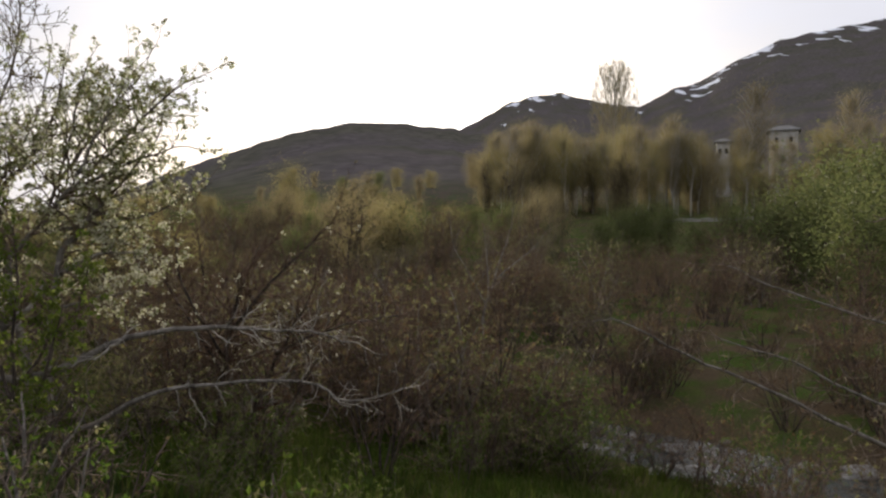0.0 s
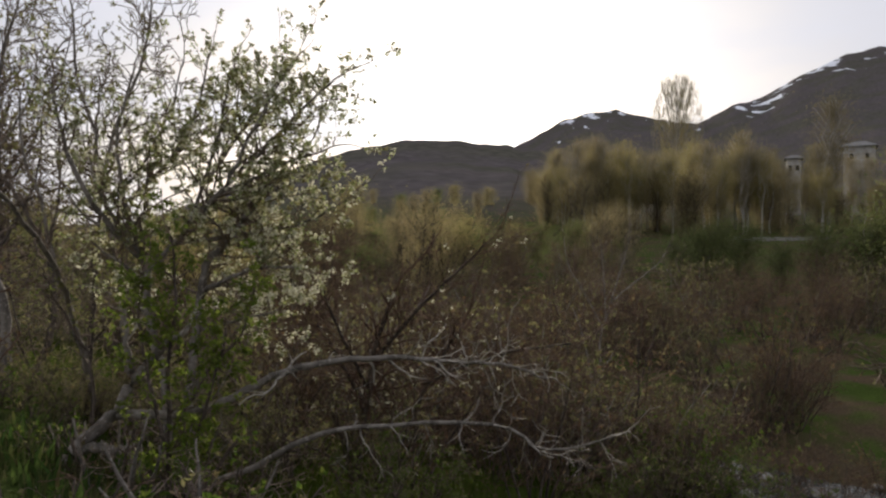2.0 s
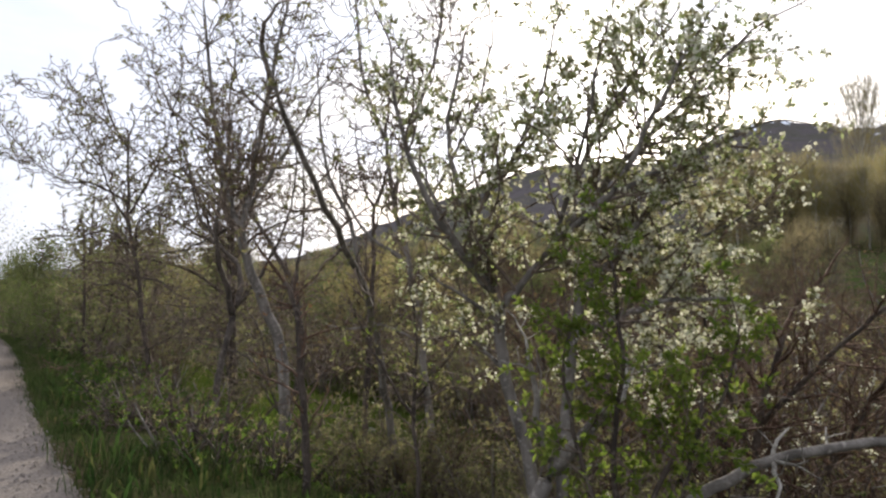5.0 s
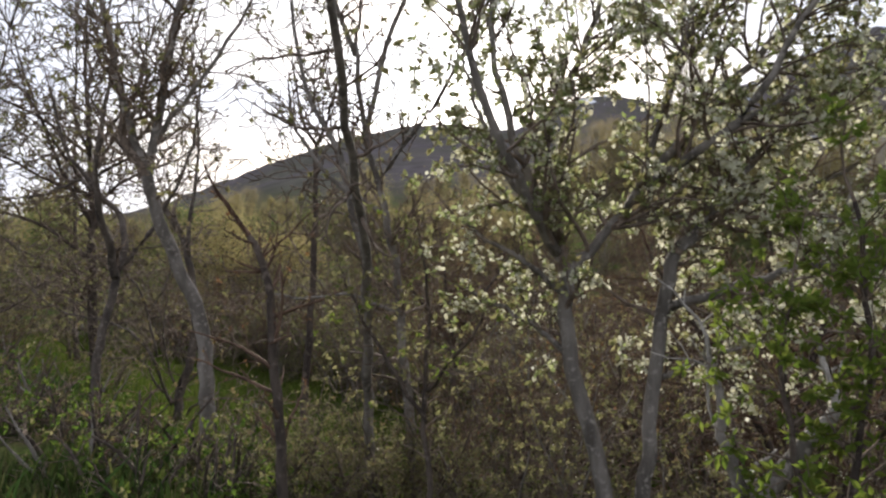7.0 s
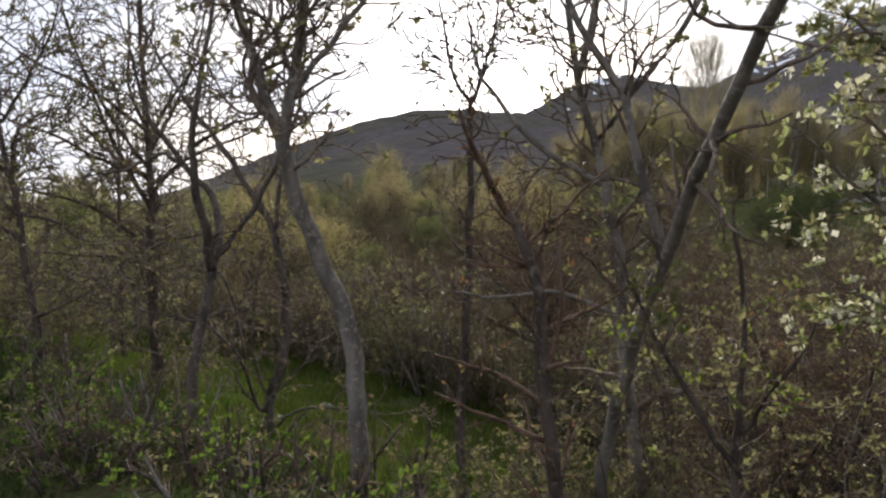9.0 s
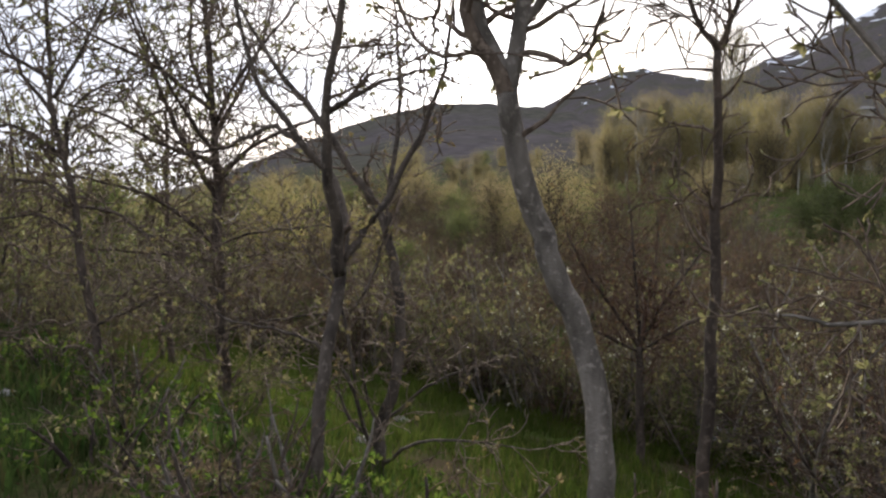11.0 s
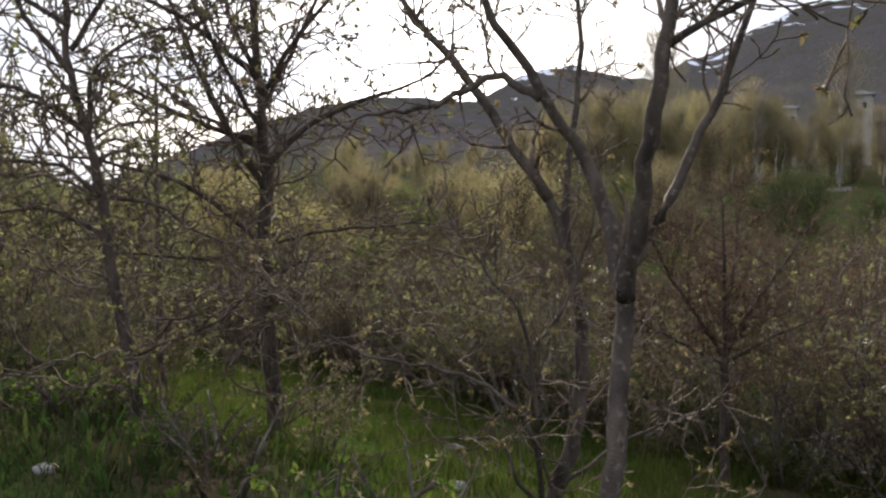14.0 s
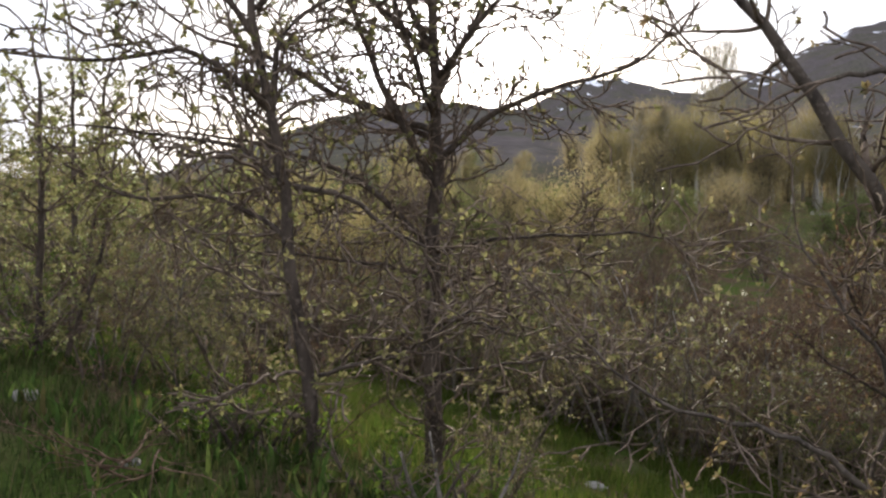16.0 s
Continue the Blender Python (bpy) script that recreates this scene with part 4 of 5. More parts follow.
tree("thicket_tree", "round-headed brown thicket tree on a dark stem by the river",
     [([(-6.25, 19.4, -3.0), (-6.28, 19.41, -2.2), (-6.3, 19.4, -1.2), (-6.32, 19.4, -0.5)], 0.085, 0.06, 0.6, 6, 0.9),
      ([(-6.32, 19.4, -0.5), (-6.8, 19.3, 0.2), (-7.3, 19.2, 0.9), (-7.6, 19.1, 1.5)], 0.04, 0.012, 0.1, 10, 0.9),
      ([(-6.32, 19.4, -0.5), (-6.4, 19.2, 0.4), (-6.5, 19.0, 1.3), (-6.6, 18.9, 2.1)], 0.04, 0.012, 0.1, 10, 0.9),
      ([(-6.32, 19.4, -0.5), (-5.9, 19.4, 0.3), (-5.4, 19.4, 1.0), (-5.0, 19.4, 1.6)], 0.04, 0.012, 0.1, 10, 0.9),
      ([(-6.32, 19.4, -0.6), (-5.8, 19.2, -0.2), (-5.2, 19.1, 0.1), (-4.7, 19.0, 0.3)], 0.03, 0.010, 0.1, 10, 0.8),
      ([(-6.32, 19.4, -0.6), (-6.9, 19.3, -0.3), (-7.5, 19.2, 0.0), (-8.0, 19.1, 0.4)], 0.03, 0.010, 0.1, 10, 0.8),
      ([(-6.32, 19.4, -0.4), (-6.1, 19.8, 0.4), (-5.9, 20.0, 1.3), (-5.9, 20.1, 2.0)], 0.035, 0.010, 0.1, 10, 0.9)],
     2, dict(seg=0.11, wob=0.30, up=0.02, thin=0.0045, dens=[6, 6], len=[0.26, 0.5]),
     [(OLIVE, "leaf", 1.5, 0.05), (RUSSET, "leaf", 1.5, 0.045), (BUD, "bud", 6, 0.04)], 27, BARK_DARK, TWIG_RED)

# ---- thickets ----


def shrub(name, label, seed, stems, height, o, kinds, bark_mat, twig_mat, spread=0.7):
    rng = random.Random(seed)
    top = thing(name, (0, 0, 0), label, "shrub", "thicket on the slope")
    wood, twigs, tips = Geo(), Geo(), []
    for _ in range(stems):
        a, lean = rng.uniform(0, 2 * math.pi), rng.uniform(0.1, spread)
        d = Vector((math.cos(a) * lean, math.sin(a) * lean, 1)).normalized()
        p = Vector((math.cos(a) * rng.uniform(0.02, 0.22), math.sin(a) * rng.uniform(0.02, 0.22), -0.15))
        length, r = height * rng.uniform(0.65, 1.1), rng.uniform(0.014, 0.030)
        n = 9
        pts, dd = [p], d
        for _ in range(n):
            dd = (dd + rvec(rng) * 0.16).normalized()
            pts.append(pts[-1] + dd * (length / n))
        rad = [r * (1 - 0.75 * i / n) for i in range(n + 1)]
        wood.tube(pts, rad, 5)
        for _ in range(int(length * o["first"])):
            f = rng.uniform(0.3, 1.0)
            i = min(n - 1, int(f * n))
            t = (pts[i + 1] - pts[i]).normalized()
            side = rvec(rng)
            side = (side - t * side.dot(t)).normalized()
            ang = radians(rng.uniform(35, 80))
            grow(twigs, tips, pts[i].copy(), t * math.cos(ang) + side * math.sin(ang), height * rng.uniform(0.14, 0.34), rad[i] * 0.5, 1, rng, o)
    tagged(part("stem", wood, bark_mat, top), kind="stuff")
    tagged(part("twigwork", twigs, twig_mat, top), kind="stuff")
    for (mat, pname), g in dress(tips, rng, kinds).items():
        if g.f:
            tagged(part(pname, g, mat, top, smooth=False), kind="stuff")
    return top


THICK = dict(seg=0.11, wob=0.30, up=0.02, thin=0.0038, dens=[6], len=[0.30], first=6)
brown = shrub("brown_shrub", "brown twiggy shrub with few olive leaves", 31, 8, 3.0, THICK, [(OLIVE, "leaf", 2, 0.05), (RUSSET, "leaf", 1.2, 0.042), (BUD, "bud", 4, 0.035)], BARK_DARK, TWIG_RED)
brown2 = shrub("brown_shrub", "reddish-brown bare shrub with dense crossing twigs", 32, 11, 2.6, THICK, [(BUD, "bud", 7, 0.035), (RUSSET, "leaf", 1.2, 0.04), (OLIVE, "leaf", 0.8, 0.045)], BARK_DARK, TWIG_RED, 0.9)
grey = shrub("grey_shrub", "grey twiggy shrub with opening leaf tufts", 33, 6, 3.4, THICK, [(YOUNG, "tuft", 2.5, 0.06), (BUD, "bud", 4, 0.04)], BARK_GREY, TWIG, 0.6)
olive = shrub("leafy_shrub", "olive-green shrub in young leaf", 34, 7, 2.8, THICK, [(YOUNG, "leaf", 8, 0.055), (OLIVE, "leaf", 3, 0.055)], BARK_DARK, TWIG, 0.8)
leafy = shrub("leafy_shrub", "dense dark green shrub in leaf", 35, 9, 2.2, THICK, [(GREEN, "leaf", 16, 0.06), (YOUNG, "leaf", 4, 0.055)], BARK_DARK, TWIG, 0.9)
flower = shrub("flowering_shrub", "twiggy shrub with sprays of small white blossom", 36, 7, 3.2, THICK, [(BLOOM, "bloom", 0.8, 0.02), (YOUNG, "leaf", 5, 0.05), (OLIVE, "leaf", 2, 0.05)], BARK_GREY, TWIG, 0.8)


LOW = dict(seg=0.06, wob=0.32, up=0.02, thin=0.0024, dens=[5], len=[0.13], first=10)
bramble = shrub("bramble", "low brown bramble with few opening leaves", 37, 6, 0.75, LOW, [(OLIVE, "tuft", 3, 0.035), (BUD, "bud", 5, 0.025)], BARK_DARK, TWIG_RED, 0.9)
seedling = shrub("sapling_bush", "low bush of young green leaves in the verge", 38, 7, 0.7, LOW, [(GREEN, "tuft", 6, 0.05), (YOUNG, "leaf", 4, 0.045)], BARK_DARK, TWIG, 0.8)
dead_bush = shrub("dead_bush", "pale dead bush of crooked bare twigs", 39, 5, 0.8, LOW, [(BUD, "bud", 3, 0.02)], BARK_GREY, TWIG, 1.0)


def put(proto, s, u, size, turn, first=False):
    x, y = xy(s, u)
    m = pose(x, y, ground_z(x, y) - 0.02, 0, 0, turn) @ Matrix.Diagonal((size, size, size, 1))
    if first:
        proto.matrix_basis = m
        return proto
    ob = copy_thing(proto, m)
    ob.scale = (size, size, size)
    return ob


def on_lawn(s, u):
    """The open grass between the trees by the track and the thicket on the bank."""
    far = float(np.interp(u, [12.5, 14, 18, 30, 34], [7.0, 9.2, 11.6, 12.2, 8.0]))
    return 12.5 < u < 34 and s < far


def open_view(x, y):
    """The reaches of the river and the grass below the track that no thicket hides."""
    s, u = su(x, y)
    a = math.degrees(math.atan2(x + 9.9, y - 8.0))
    b = math.degrees(math.atan2(x, y))
    return (s < 15.2 and 24.0 < a < 28.5) or (s < 15.2 and 26.5 < b < 31.0) or on_lawn(s, u)


def on_meadow(x, y):
    return 7.5 < math.degrees(math.atan2(x, y)) < 22


SPOTS = [  # shrub, across, along, size, turn: those that stand out
    (brown, 5.9, 11.6, 1.0, 20), (brown2, 5.6, 8.8, 0.9, 80), (grey, 6.6, 13.4, 0.95, 10), (olive, 3.1, 11.4, 0.55, 60), (leafy, 4.4, 5.4, 0.35, 0),
    (flower, 6.8, 10.6, 1.05, 200), (bramble, 1.2, 13.0, 1.0, 0), (seedling, 0.9, 15.2, 0.9, 0), (dead_bush, 2.4, 17.0, 1.0, 0)]
for proto, s, u, size, turn in SPOTS:
    put(proto, s, u, size, turn, True)
rng = random.Random(5)
MORE = [(olive, 3.3, 19.4, 0.6, 190), (olive, 2.2, 23.4, 0.55, 20), 
        (olive, 4.8, 12.0, 0.75, 130), (olive, 3.6, 10.7, 0.6, 10), (olive, 5.4, 9.3, 0.8, 60), (brown2, 3.4, 11.2, 0.6, 40), (grey, 3.2, 10.0, 0.55, 90), (olive, 2.9, 11.6, 0.45, 10), (grey, 3.9, 9.6, 0.62, 250),
        (leafy, 3.9, 7.2, 0.4, 90), (leafy, 5.0, 7.9, 0.55, 140), (leafy, 3.4, 6.2, 0.28, 40), (brown, 5.2, 11.0, 0.9, 77), (olive, 4.2, 8.8, 0.7, 300),
        (brown2, 2.3, 20.7, 0.45, 210), (olive, 2.6, 22.4, 0.7, 280), (grey, 2.8, 24.2, 0.85, 45), 
        (brown, 2.4, 26.0, 0.7, 120), (leafy, 1.5, 27.5, 0.7, 0), (grey, 3.4, 28.0, 1.1, 70), (olive, 2.0, 30.0, 0.9, 10), (leafy, 0.9, 32.0, 0.8, 10),
        (leafy, 0.5, 35.0, 0.9, 80), (olive, 0.9, 38.0, 1.0, 120), (leafy, 1.6, 41.0, 1.0, 0),
        (leafy, 6.8, -1.8, 1.0, 40), (olive, 8.0, -4.5, 1.4, 200), (brown, 8.5, -1.0, 0.8, 60), (olive, 12.0, -5.0, 1.5, 90),
        (brown, 7.5, 8.2, 0.9, 100), (flower, 8.6, 13.4, 1.1, 20), 
        (brown2, 6.2, 12.6, 1.0, 300),
        (grey, 2.2, 33.0, 1.1, 70), (olive, 4.0, 32.0, 1.3, 60), (olive, 2.6, 37.0, 1.4, 10), (grey, 4.5, 40.0, 1.5, 20)]
for proto, s, u, size, turn in MORE:
    put(proto, s, u, size, turn)
for i in range(130):         # low brambles and saplings in the verge
    s, u = 0.45 + 2.2 * rng.random() ** 1.3, rng.uniform(3, 34)
    if (12.5 < u < 26 and s > 1.7) or (6.5 < u < 10.8 and s < 1.7) or (17 < u < 23 and s < 0.8):
        continue
    put(rng.choice([bramble, bramble, seedling, seedling, seedling, dead_bush]), s, u, rng.uniform(0.6, 1.0) + 0.15 * s, rng.uniform(0, 360))
for i in range(18):          # young leafy growth between the slender trees
    put(rng.choice([seedling, olive, olive, seedling]), rng.uniform(1.5, 3.6), rng.uniform(9.3, 13.2), rng.uniform(0.35, 0.55), rng.uniform(0, 360))
for s, u, k in ((-0.1, 26.5, 0.40), (0.2, 28.5, 0.5), (-0.3, 30.5, 0.55), (-0.5, 33.0, 0.7), (-0.9, 36.0, 0.9)):
    put(leafy, s, u, k, u * 70)
for i in range(46):          # tall thicket above the water
    s, u = rng.uniform(9.5, 14.6), rng.uniform(9.5, 46)
    if on_lawn(s, u):
        s = 12.2 + 0.5 * (s - 9.5)
    if open_view(*xy(s, u)):
        continue
    put(rng.choice([brown, grey, grey, olive, olive, brown2, flower]), s, u, rng.uniform(1.0, 1.5), rng.uniform(0, 360))
for i in range(30):          # low green growth at the far edge of the lawn
    u = 13.0 + 0.72 * i
    s = float(np.interp(u, [12.5, 14, 18, 30, 34], [7.0, 9.2, 11.6, 12.2, 8.0])) + rng.uniform(-0.5, 0.9)
    if not (s < 15.2 and 24.0 < math.degrees(math.atan2(xy(s, u)[0] + 9.9, xy(s, u)[1] - 8.0)) < 28.5):
        put(rng.choice([seedling, leafy, leafy, olive]), s, u, rng.uniform(0.35, 0.6), rng.uniform(0, 360))
for i in range(34):          # close screen along the water
    if open_view(*xy(14.3, 9 + i * 1.05)):
        continue
    put(leafy, 14.3 + rng.uniform(-0.4, 0.4), 9 + i * 1.05, rng.uniform(0.8, 1.15), rng.uniform(0, 360))
for i in range(12):          # second row where the bank bends
    put(rng.choice([brown2, brown, grey]), 13.6 + rng.uniform(-0.3, 0.3), 9.5 + i * 0.8, rng.uniform(0.8, 1.0), rng.uniform(0, 360))
for i in range(26):          # low screen along the water downstream
    u = -14 + i * 0.9
    if open_view(*xy(14.2, u)):
        continue
    put(rng.choice([brown2, brown, olive]), 14.2 + rng.uniform(-0.4, 0.4), u, rng.uniform(0.5, 0.75), rng.uniform(0, 360))
for i in range(64):          # lower thicket down to the water
    s, u = rng.uniform(8.5, 14.6), rng.uniform(-12, 12)
    if open_view(*xy(s, u)):
        continue
    put(rng.choice([brown, brown, brown2, brown2, grey, olive, leafy]), s, u, rng.uniform(0.5, 0.85), rng.uniform(0, 360))
for i in range(310):         # brambles and saplings on the far bank
    s, u = 19.3 + 24 * rng.random() ** 1.9, rng.uniform(-40, 75)
    put(rng.choice([brown, brown2, brown2, grey, olive, brown]), s, u, rng.uniform(0.9, 1.5), rng.uniform(0, 360))
for i in range(70):
    s, u = rng.uniform(40, 62), rng.uniform(14, 85)
    if on_meadow(*xy(s, u)):
        continue
    put(rng.choice([brown, grey, olive, brown]), s, u, rng.uniform(1.4, 2.2), rng.uniform(0, 360))

# ---- woods beyond the river ----


def far_tree(name, label, seed, height, wide, low, mat, clumps, size, trunks, bark_mat, group, upright=0.5):
    """A distant tree: tapering stems with limbs, and a loose crown of many small leaf clumps with gaps."""
    rng = random.Random(seed)
    top = thing(name, (0, 0, 0), label, "tree", group)
    crown = Geo()
    for k in range(trunks):
        off = Vector((rng.uniform(-0.5, 0.5), rng.uniform(-0.5, 0.5), 0)) * (0 if k == 0 else wide * 0.35)
        h = height * rng.uniform(0.85, 1.0) * (1 - 0.28 * min(1, off.length / (0.25 * wide)))
        pts = [off + Vector((rng.uniform(-1, 1), rng.uniform(-1, 1), 0)) * 0.012 * h * i + Vector((0, 0, h * i / 7 - (0.6 if i == 0 else 0))) for i in range(8)]
        g = Geo()
        g.tube(pts, [height * 0.011 * (1 - 0.85 * i / 7) for i in range(8)], 5)
        part("trunk", g, bark_mat, top)
        limbs = Geo()
        for _ in range(40):
            f = rng.uniform(low, 0.97)
            p = pts[0] + (pts[-1] - pts[0]) * f
            a = rng.uniform(0, 2 * math.pi)
            reach = wide * 0.5 * math.sin(math.pi * min(0.92, max(0.12, (f - low) / (1.02 - low)))) ** 0.7 * rng.uniform(0.5, 1.1)
            d = Vector((math.cos(a), math.sin(a), upright + rng.uniform(0, 0.8))).normalized()
            q = [p + d * (reach * t / 4) + Vector((0, 0, 0.12 * reach * (t / 4) ** 2)) + rvec(rng) * 0.04 * reach for t in range(5)]
            limbs.tube(q, [height * 0.004 * (1 - 0.8 * t / 4) for t in range(5)], 3, False)
            for _ in range(clumps // (40 * trunks)):
                t = rng.uniform(0.15, 1.1)
                c = p + d * reach * t + rvec(rng) * reach * rng.uniform(0.1, 0.95)
                crown.leaf(c, rvec(rng), rvec(rng), size * rng.uniform(0.5, 1.3), size * rng.uniform(0.3, 0.7))
        tagged(part("branching", limbs, bark_mat, top), kind="stuff")
    tagged(part("crown", crown, mat, top, smooth=False), kind="stuff")
    return top


WOODS = "woods across the river"
birch = far_tree("birch", "pale-stemmed birch in thin yellow-green spring leaf", 41, 18, 8, 0.3, FAR_YELLOW, 9000, 0.2, 1, BARK_PALE, WOODS, 0.9)
birch2 = far_tree("birch", "pale-stemmed birch with brownish buds and open crown", 42, 20, 7.5, 0.35, FAR_BROWN, 9000, 0.18, 2, BARK_PALE, WOODS, 1.0)
alder = far_tree("alder", "bare brown alder with fine twiggy crown", 43, 13, 9, 0.06, FAR_BROWN, 7000, 0.22, 3, BARK_DARK, WOODS)
willow = far_tree("willow", "rounded bright green willow on the meadow", 44, 7, 8, 0.08, FAR_GREEN, 6500, 0.24, 2, BARK_DARK, WOODS)
wild = far_tree("wild_tree", "olive-green hillside tree in young leaf", 45, 10, 9, 0.03, FAR_YELLOW, 7000, 0.24, 3, BARK_DARK, WOODS)


def poplar_tree():
    """A tall broom of upswept boughs from a low fork, thinly leaved, its outline a blunt flame."""
    rng = random.Random(46)
    top = thing("poplar", (0, 0, 0), "tall flame-shaped poplar with upswept pale boughs above the woods", "tree")
    trunk = Geo()
    trunk.tube([Vector((0.3 * math.sin(i), 0.3 * math.cos(2 * i), 44.0 * i / 9 - (0.6 if i == 0 else 0))) for i in range(10)], [0.5 * (1 - 0.102 * i) for i in range(10)], 7)
    part("trunk", trunk, BARK_PALE, top)
    twigs, crown = Geo(), Geo()

    def width(z):
        return 8.4 * float(np.interp(z, [4, 16, 26, 34, 40, 45, 47.5], [0.5, 0.95, 1.05, 1.05, 0.88, 0.60, 0.2]))

    for k in range(64):
        a, z0 = rng.uniform(0, 2 * math.pi), rng.uniform(3, 36)
        z1 = min(rng.uniform(42, 46), z0 + rng.uniform(9, 17))
        reach = width(z1) * rng.uniform(0.3, 1.0) ** 0.6
        pts = [Vector((math.cos(a) * reach * t ** 0.6, math.sin(a) * reach * t ** 0.6, z0 + (z1 - z0) * t)) + rvec(rng) * 0.25 * t for t in (0, 0.15, 0.35, 0.6, 0.8, 1.0)]
        if k < 26:
            limb = Geo()
            limb.tube(pts, [0.13 * (1 - 0.85 * i / 5) for i in range(6)], 5)
            part("limb", limb, BARK_PALE, top)
        else:
            twigs.tube(pts, [0.10 * (1 - 0.85 * i / 5) for i in range(6)], 3, False)
        for _ in range(9):
            i = rng.randrange(1, 5)
            p = pts[i] + (pts[i + 1] - pts[i]) * rng.random()
            out = Vector((math.cos(a + rng.uniform(-1.2, 1.2)), math.sin(a + rng.uniform(-1.2, 1.2)), 0)) * rng.uniform(0.1, 0.55)
            d = (out + Vector((0, 0, 1))).normalized()
            ln = rng.uniform(1.2, 3.0)
            q = [p + d * (ln * t / 3) + rvec(rng) * 0.12 for t in range(4)]
            twigs.tube(q, [0.05, 0.04, 0.03, 0.02], 3, False)
            for _ in range(15):
                c = q[0] + (q[-1] - q[0]) * rng.uniform(0.15, 1.1) + rvec(rng) * rng.uniform(0.1, 0.9)
                crown.leaf(c, (rvec(rng) + Vector((0, 0, 0.6))).normalized(), rvec(rng), rng.uniform(0.2, 0.45), rng.uniform(0.1, 0.24))
    for _ in range(1500):
        z, a = rng.uniform(8, 44.5), rng.uniform(0, 2 * math.pi)
        r = width(z + 1.5) * rng.random() ** 0.5
        p = Vector((math.cos(a) * r, math.sin(a) * r, z))
        d = (Vector((math.cos(a), math.sin(a), 0)) * (0.03 * r) + rvec(rng) * 0.12 + Vector((0, 0, 1))).normalized()
        ln = rng.uniform(1.4, 3.4)
        twigs.tube([p, p + d * ln * 0.5 + rvec(rng) * 0.1, p + d * ln], [0.045, 0.035, 0.02], 3, False)
        for _ in range(7):
            c = p + d * ln * rng.uniform(0.1, 1.05) + rvec(rng) * rng.uniform(0.1, 0.5)
            crown.leaf(c, (rvec(rng) + Vector((0, 0, 0.6))).normalized(), rvec(rng), rng.uniform(0.2, 0.42), rng.uniform(0.1, 0.2))
    tagged(part("branching", twigs, TWIG_PALE, top), kind="stuff")
    tagged(part("crown", crown, FAR_YELLOW, top, smooth=False), kind="stuff")
    return top


poplar = poplar_tree()


def stand(proto, r, az, size, turn, first=False):
    x, y = r * math.sin(radians(az)), r * math.cos(radians(az))
    m = pose(x, y, ground_z(x, y) - 0.1, 0, 0, turn) @ Matrix.Diagonal((size, size, size, 1))
    if first:
        proto.matrix_basis = m
        return proto
    ob = copy_thing(proto, m)
    ob.scale = (size, size, size)
    return ob


for proto, r, az, size in ((birch, 142, 13.0, 1.0), (birch2, 146, 15.2, 1.0), (alder, 120, 6.0, 1.0), (willow, 78, 15.5, 0.8), (wild, 130, -12.0, 1.0), (poplar, 243, 13.5, 0.9)):
    stand(proto, r, az, size, 0, True)
rng = random.Random(9)
for i in range(110):         # the belt of birches at the meadow's end
    az = rng.uniform(3, 36)
    low = 0.62 if 20.4 < az < 22.6 or 24.2 < az < 27.2 else 1.0   # lower growth before the houses
    stand(rng.choice([birch, birch, birch2, alder]), rng.uniform(136, 172), az, low * rng.uniform(0.72, 1.1), rng.uniform(0, 360))
for i in range(45):          # trees climbing the slope above
    stand(rng.choice([wild, wild, alder]), rng.uniform(195, 240), rng.uniform(2, 40), rng.uniform(0.6, 0.9), rng.uniform(0, 360))
for i in range(75):          # scattered trees on the long hillside
    stand(rng.choice([wild, wild, alder, willow, alder]), rng.uniform(80, 200), rng.uniform(-34, -1), rng.uniform(0.3, 0.62), rng.uniform(0, 360))
for i in range(40):          # lone willows and alders on the meadow side
    stand(rng.choice([willow, alder, willow, wild]), rng.uniform(50, 95), rng.uniform(-30, 9), rng.uniform(0.35, 0.75), rng.uniform(0, 360))
for r, az, k in ((72, 12.6, 0.62), (76, 14.3, 0.7), (80, 17.6, 0.75), (70, 19.8, 0.6), (66, 22.5, 0.8), (60, 25.5, 0.9), (54, 28.5, 1.0), (48, 31.5, 0.9), (44, 34, 1.0)):
    stand(willow, r, az, k, az * 40)
for r, az, k in ((150, 23.5, 1.4), (156, 30.0, 1.2), (158, 33.0, 1.3), (166, 20.9, 0.68), (168, 22.1, 0.72), (166, 25.0, 0.78), (165, 26.3, 0.76)):
    stand(birch2, r, az, k, az * 30)
for r, az, k in ((62, 27.4, 0.9), (60, 29.6, 1.25), (64, 32.0, 1.35), (68, 35.0, 1.4), (40, 30.5, 0.75)):
    stand(willow, r, az, k, az * 50)
for i in range(40):          # far to the left, low over the valley
    stand(rng.choice([wild, alder, willow]), rng.uniform(55, 160), rng.uniform(-62, -33), rng.uniform(0.5, 0.85), rng.uniform(0, 360))

# ---- small buildings and wall ----


def box(g, x0, x1, y0, y1, z0, z1):
    b = len(g.v)
    g.v += [(x, y, z) for z in (z0, z1) for x, y in ((x0, y0), (x1, y0), (x1, y1), (x0, y1))]
    g.f += [(b, b + 3, b + 2, b + 1), (b + 4, b + 5, b + 6, b + 7)] + [(b + i, b + (i + 1) % 4, b + 4 + (i + 1) % 4, b + 4 + i) for i in range(4)]


